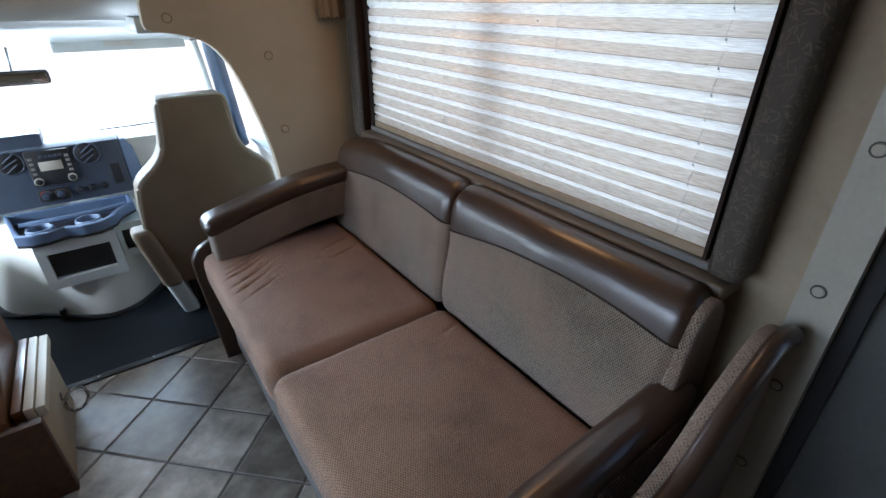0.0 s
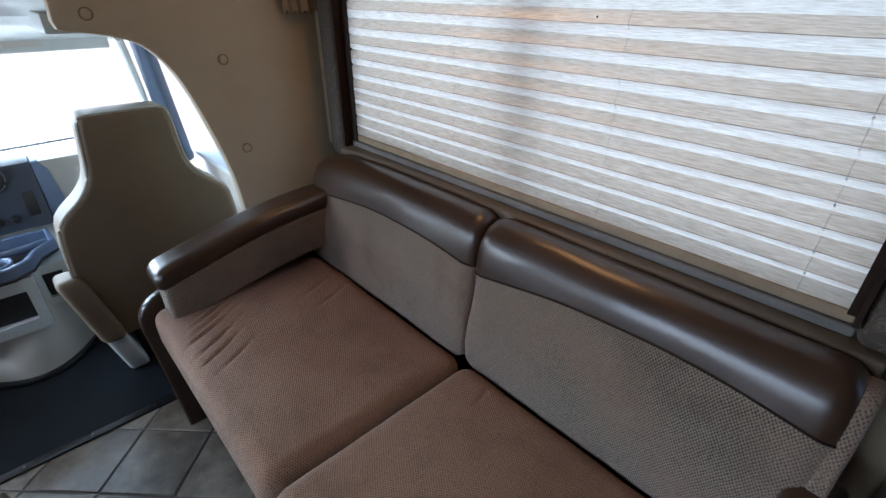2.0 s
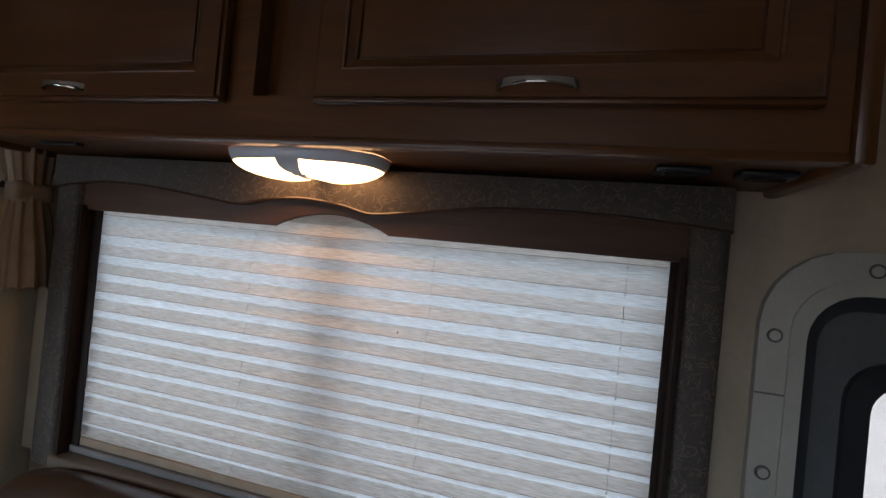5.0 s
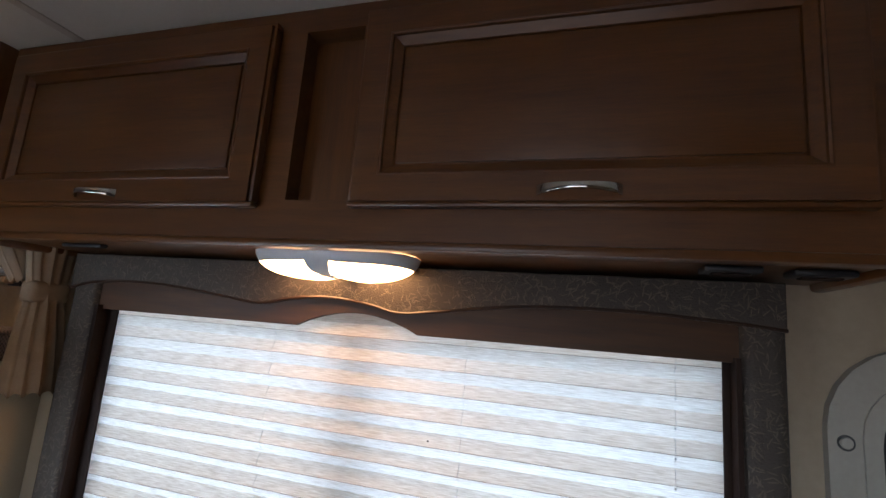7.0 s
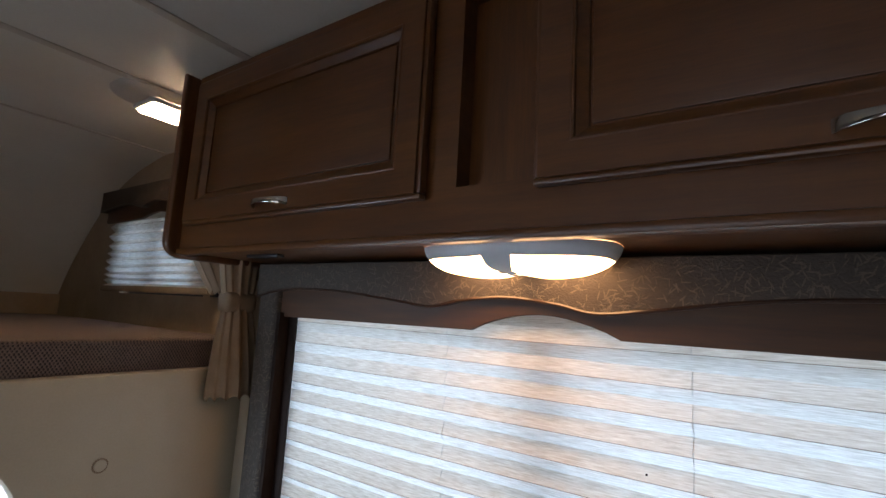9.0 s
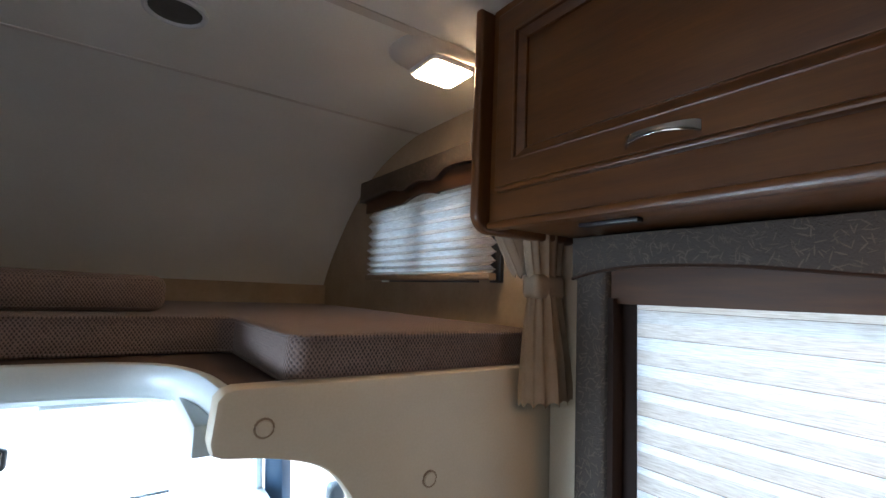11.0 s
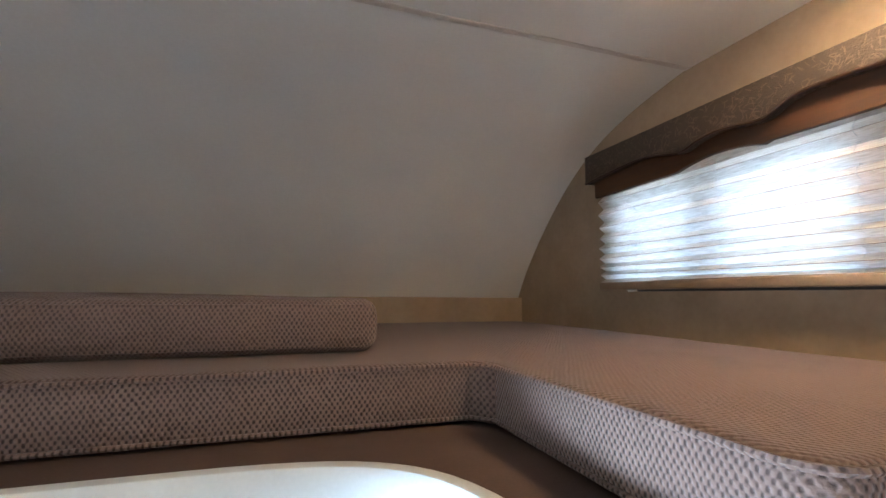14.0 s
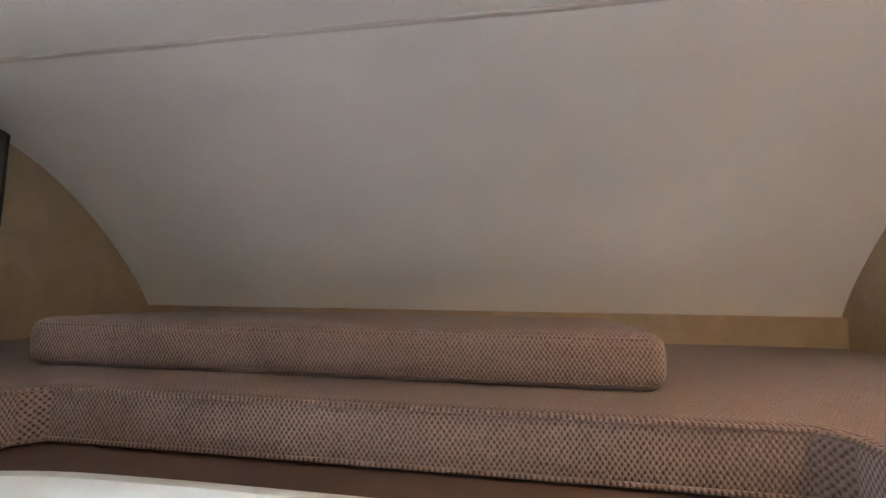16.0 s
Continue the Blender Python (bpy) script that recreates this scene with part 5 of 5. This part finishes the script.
def band(outline, thick, z0, z1):
    """A standing rim along a closed outline."""
    mid = Vector((sum(p[0] for p in outline), sum(p[1] for p in outline))) / len(outline)
    inner = [Vector(p) + (mid - Vector(p)).normalized() * thick for p in outline]
    bm = bmesh.new()
    rows = [[bm.verts.new((p[0], p[1], z)) for p in line] for line, z in ((outline, z0), (outline, z1 - 0.004), ([Vector(p).lerp(q, 0.25) for p, q in zip(outline, inner)], z1), ([Vector(p).lerp(q, 0.75) for p, q in zip(outline, inner)], z1), (inner, z1 - 0.004), (inner, z0))]
    for p, q in zip(rows, rows[1:] + rows[:1]):
        for k in range(len(outline)):
            j = (k + 1) % len(outline)
            bm.faces.new((p[k], p[j], q[j], q[k]))
    return bm


tray = part("cup_tray", prism(TRAY, "z", 0.405, 0.418, 0.003), BLACK, con, "dark floor of the cup holder tray")
# tray rims in the lit plastic, their blue highlights part of the colour
part("tray_rim", band(TRAY, 0.022, 0.418, 0.46), BLUELIT, tray, "raised rim, sky light in its blue colour")
part("tray_ridge", tube([(-0.90, 0.74, 0.447), (-0.99, 0.70, 0.452), (-1.13, 0.69, 0.452), (-1.30, 0.71, 0.447)], 0.013, 8), BLUELIT, tray)
for x in (-1.225, -1.055):
    part("cup_well", band([(x + 0.05 * math.cos(a), 0.605 + 0.05 * math.sin(a)) for a in np.linspace(0, 2 * math.pi, 25)[:-1]], 0.01, 0.418, 0.462), BLUELIT, tray, "round cup well")
part("latch", box(-1.285, -1.262, 0.60, 0.63, 0.005, 0.06, 0.004), BLACK, con)


# cab seat
def cab_seat(cx, label):
    e = thing("cab_seat", (cx, 0.5, 0.0), label, "seat", "cab seats")
    prof = smooth_line([(0.10, 0.985), (0.125, 0.965), (0.138, 0.86), (0.15, 0.79), (0.185, 0.735), (0.255, 0.67), (0.275, 0.60), (0.285, 0.45), (0.275, 0.30), (0.255, 0.20), (0.22, 0.165)], 4)
    pts = [(cx - p[0], p[1]) for p in prof][::-1] + [(cx + p[0], p[1]) for p in prof]
    bm = prism(pts, "y", 0.295, 0.425, 0.052, 7)
    for v in bm.verts:
        v.co.y += (v.co.z - 0.45) * -0.10
    part("backrest", bm, SEATV, e, "beige vinyl backrest with built-in headrest")
    part("piping", tube([(p[0] * 0.985 + cx * 0.015, 0.295 + (p[1] - 0.45) * -0.10 + 0.012, p[1] - 0.003) for p in pts[2:-2]], 0.006, 6), SEATEDGE, e, "pale welt along the edge")
    part("seat_cushion", soft(cx - 0.26, cx + 0.26, 0.36, 0.86, 0.26, 0.40, 0.05, 14), SEATV, e)
    part("pedestal", box(cx - 0.17, cx + 0.20, 0.36, 0.78, 0.0, 0.27, 0.02), BLACK, e)
    part("side_cover", soft(cx - 0.285, cx - 0.215, 0.30, 0.70, 0.02, 0.235, 0.018, 8, 0.0, lambda p: (p[0] + 0.25 * (0.235 - p[2]), p[1], p[2])), CABWHITE, e, "pale plastic side cover")
    part("armrest", soft(cx - 0.34, cx - 0.262, 0.262, 0.37, 0.19, 0.475, 0.026, 10, 0.0, lambda p: (p[0] + 0.22 * (0.475 - p[2]), p[1], p[2])), SEATV, e, "folded beige armrest")
    return e


seat = cab_seat(-0.585, "beige vinyl passenger seat with built-in headrest")
copy_thing(seat, pose(LEFT + 0.585, 0.5, 0.0))

# ---- dinette corner by the aisle ----
din = thing("dinette_bench", (-1.6, -0.4, 0.0), "wooden dinette bench with a striped cushion", "bench")
# wooden end in the beige wall colour, which includes the light on it
part("end_panel", box(-1.275, -1.255, -0.42, -0.02, 0.0, 0.27, 0.004), WALL, din, "wooden end panel, light included in its tan colour")
part("base", box(-2.39, -1.276, -0.42, -0.02, 0.0, 0.265, 0.004), BOARDWOOD, din)
part("front_panel", box(-2.39, -1.25, -0.452, -0.421, 0.0, 0.29, 0.004), BOARDWOOD, din, "dark red-brown front panel")
for k in range(3):
    part("edge_board", box(-1.262 - k * 0.026, -1.239 - k * 0.026, -0.40, -0.01, 0.271, 0.305 + k * 0.004, 0.003), PAD if k < 2 else WOOD, din, "pale laminated board edge")
UP = [(-0.43, 0.27), (-0.01, 0.27)] + smooth_line([(-0.005, 0.42), (-0.01, 0.52), (-0.035, 0.552), (-0.07, 0.545), (-0.16, 0.47), (-0.30, 0.36), (-0.42, 0.305)], 4)
part("wing_panel", prism(UP, "x", -1.345, -1.322, 0.005), WOODV, din, "curved stained wooden wing")
part("ring_pull", tube([(-1.219 + 0.030 * math.cos(a), -0.15 + 0.018 * math.cos(a), 0.105 + 0.043 * math.sin(a)) for a in np.linspace(0, 2 * math.pi, 25)[:-1]], 0.0055, 8, True), CHROME, din, "chrome ring pull")
part("pull_plate", disc((-1.256, -0.15, 0.135), (1, 0, 0), 0.016, 0.005), CHROME, din)
part("seat_cushion", soft(-2.38, -1.35, -0.44, -0.03, 0.266, 0.43, 0.04, 16), STRIPE, din, "grey and dark striped cushion")

tv = thing("television", (LEFT + 0.05, 0.6, 1.70), "black flat television on the bunk side wall", "television")
part("housing", box(LEFT + 0.002, LEFT + 0.045, 0.33, 0.915, 1.70, 1.985, 0.006, 3), BLACK, tv)
part("screen", box(LEFT + 0.0455, LEFT + 0.048, 0.345, 0.90, 1.72, 1.97, 0.0008), DOORDARK, tv)

# ---- outside ----
bm = bmesh.new()
bm.faces.new([bm.verts.new(p) for p in ((-400, -400, -0.75), (400, -400, -0.75), (400, 400, -0.75), (-400, 400, -0.75))])
single("ground", bm, GROUND, "pale sunlit concrete lot", "ground", kind="structure", smooth=False)
bonnet = thing("bonnet", (-1.2, 1.9, 0.5), "white van bonnet beyond the windshield", "bonnet")
part("panel", soft(-2.1, -0.3, 1.4, 2.3, -0.749, 0.60, 0.08, 12), PAINTWHITE, bonnet)
for x in (-0.95, -1.65):
    part("wiper", tube([(x - 0.28, 1.37, 0.645), (x - 0.05, 1.362, 0.672), (x + 0.35, 1.362, 0.682)], 0.007, 6), BLACK, bonnet, "black wiper arm")
    part("wiper_blade", tube([(x - 0.26, 1.366, 0.637), (x + 0.1, 1.366, 0.648), (x + 0.36, 1.366, 0.652)], 0.005, 6), PILLAR, bonnet, "dark wiper blade")

# ---- floor tiles ----
SIDE_T = 0.232
HALF = SIDE_T / 2 - 0.003
bm = bmesh.new()
low = [bm.verts.new((s * HALF, q * HALF, -0.003)) for s, q in ((-1, -1), (1, -1), (1, 1), (-1, 1))]
top = [bm.verts.new((s * (HALF - 0.003), q * (HALF - 0.003), 0.0)) for s, q in ((-1, -1), (1, -1), (1, 1), (-1, 1))]
bm.faces.new(top)
for k in range(4):
    bm.faces.new((low[k], low[(k + 1) % 4], top[(k + 1) % 4], top[k]))
tile_mesh = bpy.data.meshes.new("tile")
bm.to_mesh(tile_mesh)
bm.free()
tile_mesh.materials.append(TILE)
turn = Matrix.Rotation(radians(45), 4, "Z")
diag = SIDE_T / math.sqrt(2)
for i in range(-30, 31):
    for j in range(-30, 31):
        c = Vector((-0.692 + (i + j) * diag, -0.339 + (i - j) * diag, 0))
        if not (LEFT - 0.1 < c.x < 0.1 and REAR - 0.1 < c.y < 0.2):
            continue
        me = tile_mesh
        cuts = [(p, n) for p, n, gap in (((0, 0.058, 0), (0, 1, 0), 0.058 - c.y), ((-0.001, 0, 0), (1, 0, 0), -0.001 - c.x), ((LEFT + 0.001, 0, 0), (-1, 0, 0), c.x - LEFT), ((0, REAR + 0.001, 0), (0, -1, 0), c.y - REAR)) if gap < diag + 0.01]
        if cuts:
            bm = bmesh.new()
            bm.from_mesh(tile_mesh)
            bmesh.ops.transform(bm, matrix=Matrix.Translation(c) @ turn, verts=bm.verts)
            for at, way in cuts:
                bmesh.ops.bisect_plane(bm, geom=bm.verts[:] + bm.edges[:] + bm.faces[:], plane_co=at, plane_no=way, clear_outer=True)
            bmesh.ops.transform(bm, matrix=(Matrix.Translation(c) @ turn).inverted(), verts=bm.verts)
            if not bm.faces:
                bm.free()
                continue
            me = bpy.data.meshes.new("tile")
            bm.to_mesh(me)
            bm.free()
            me.materials.append(TILE)
        o = new("tile", me)
        o.parent = FLOOR
        o.matrix_local = Matrix.Translation(c) @ turn
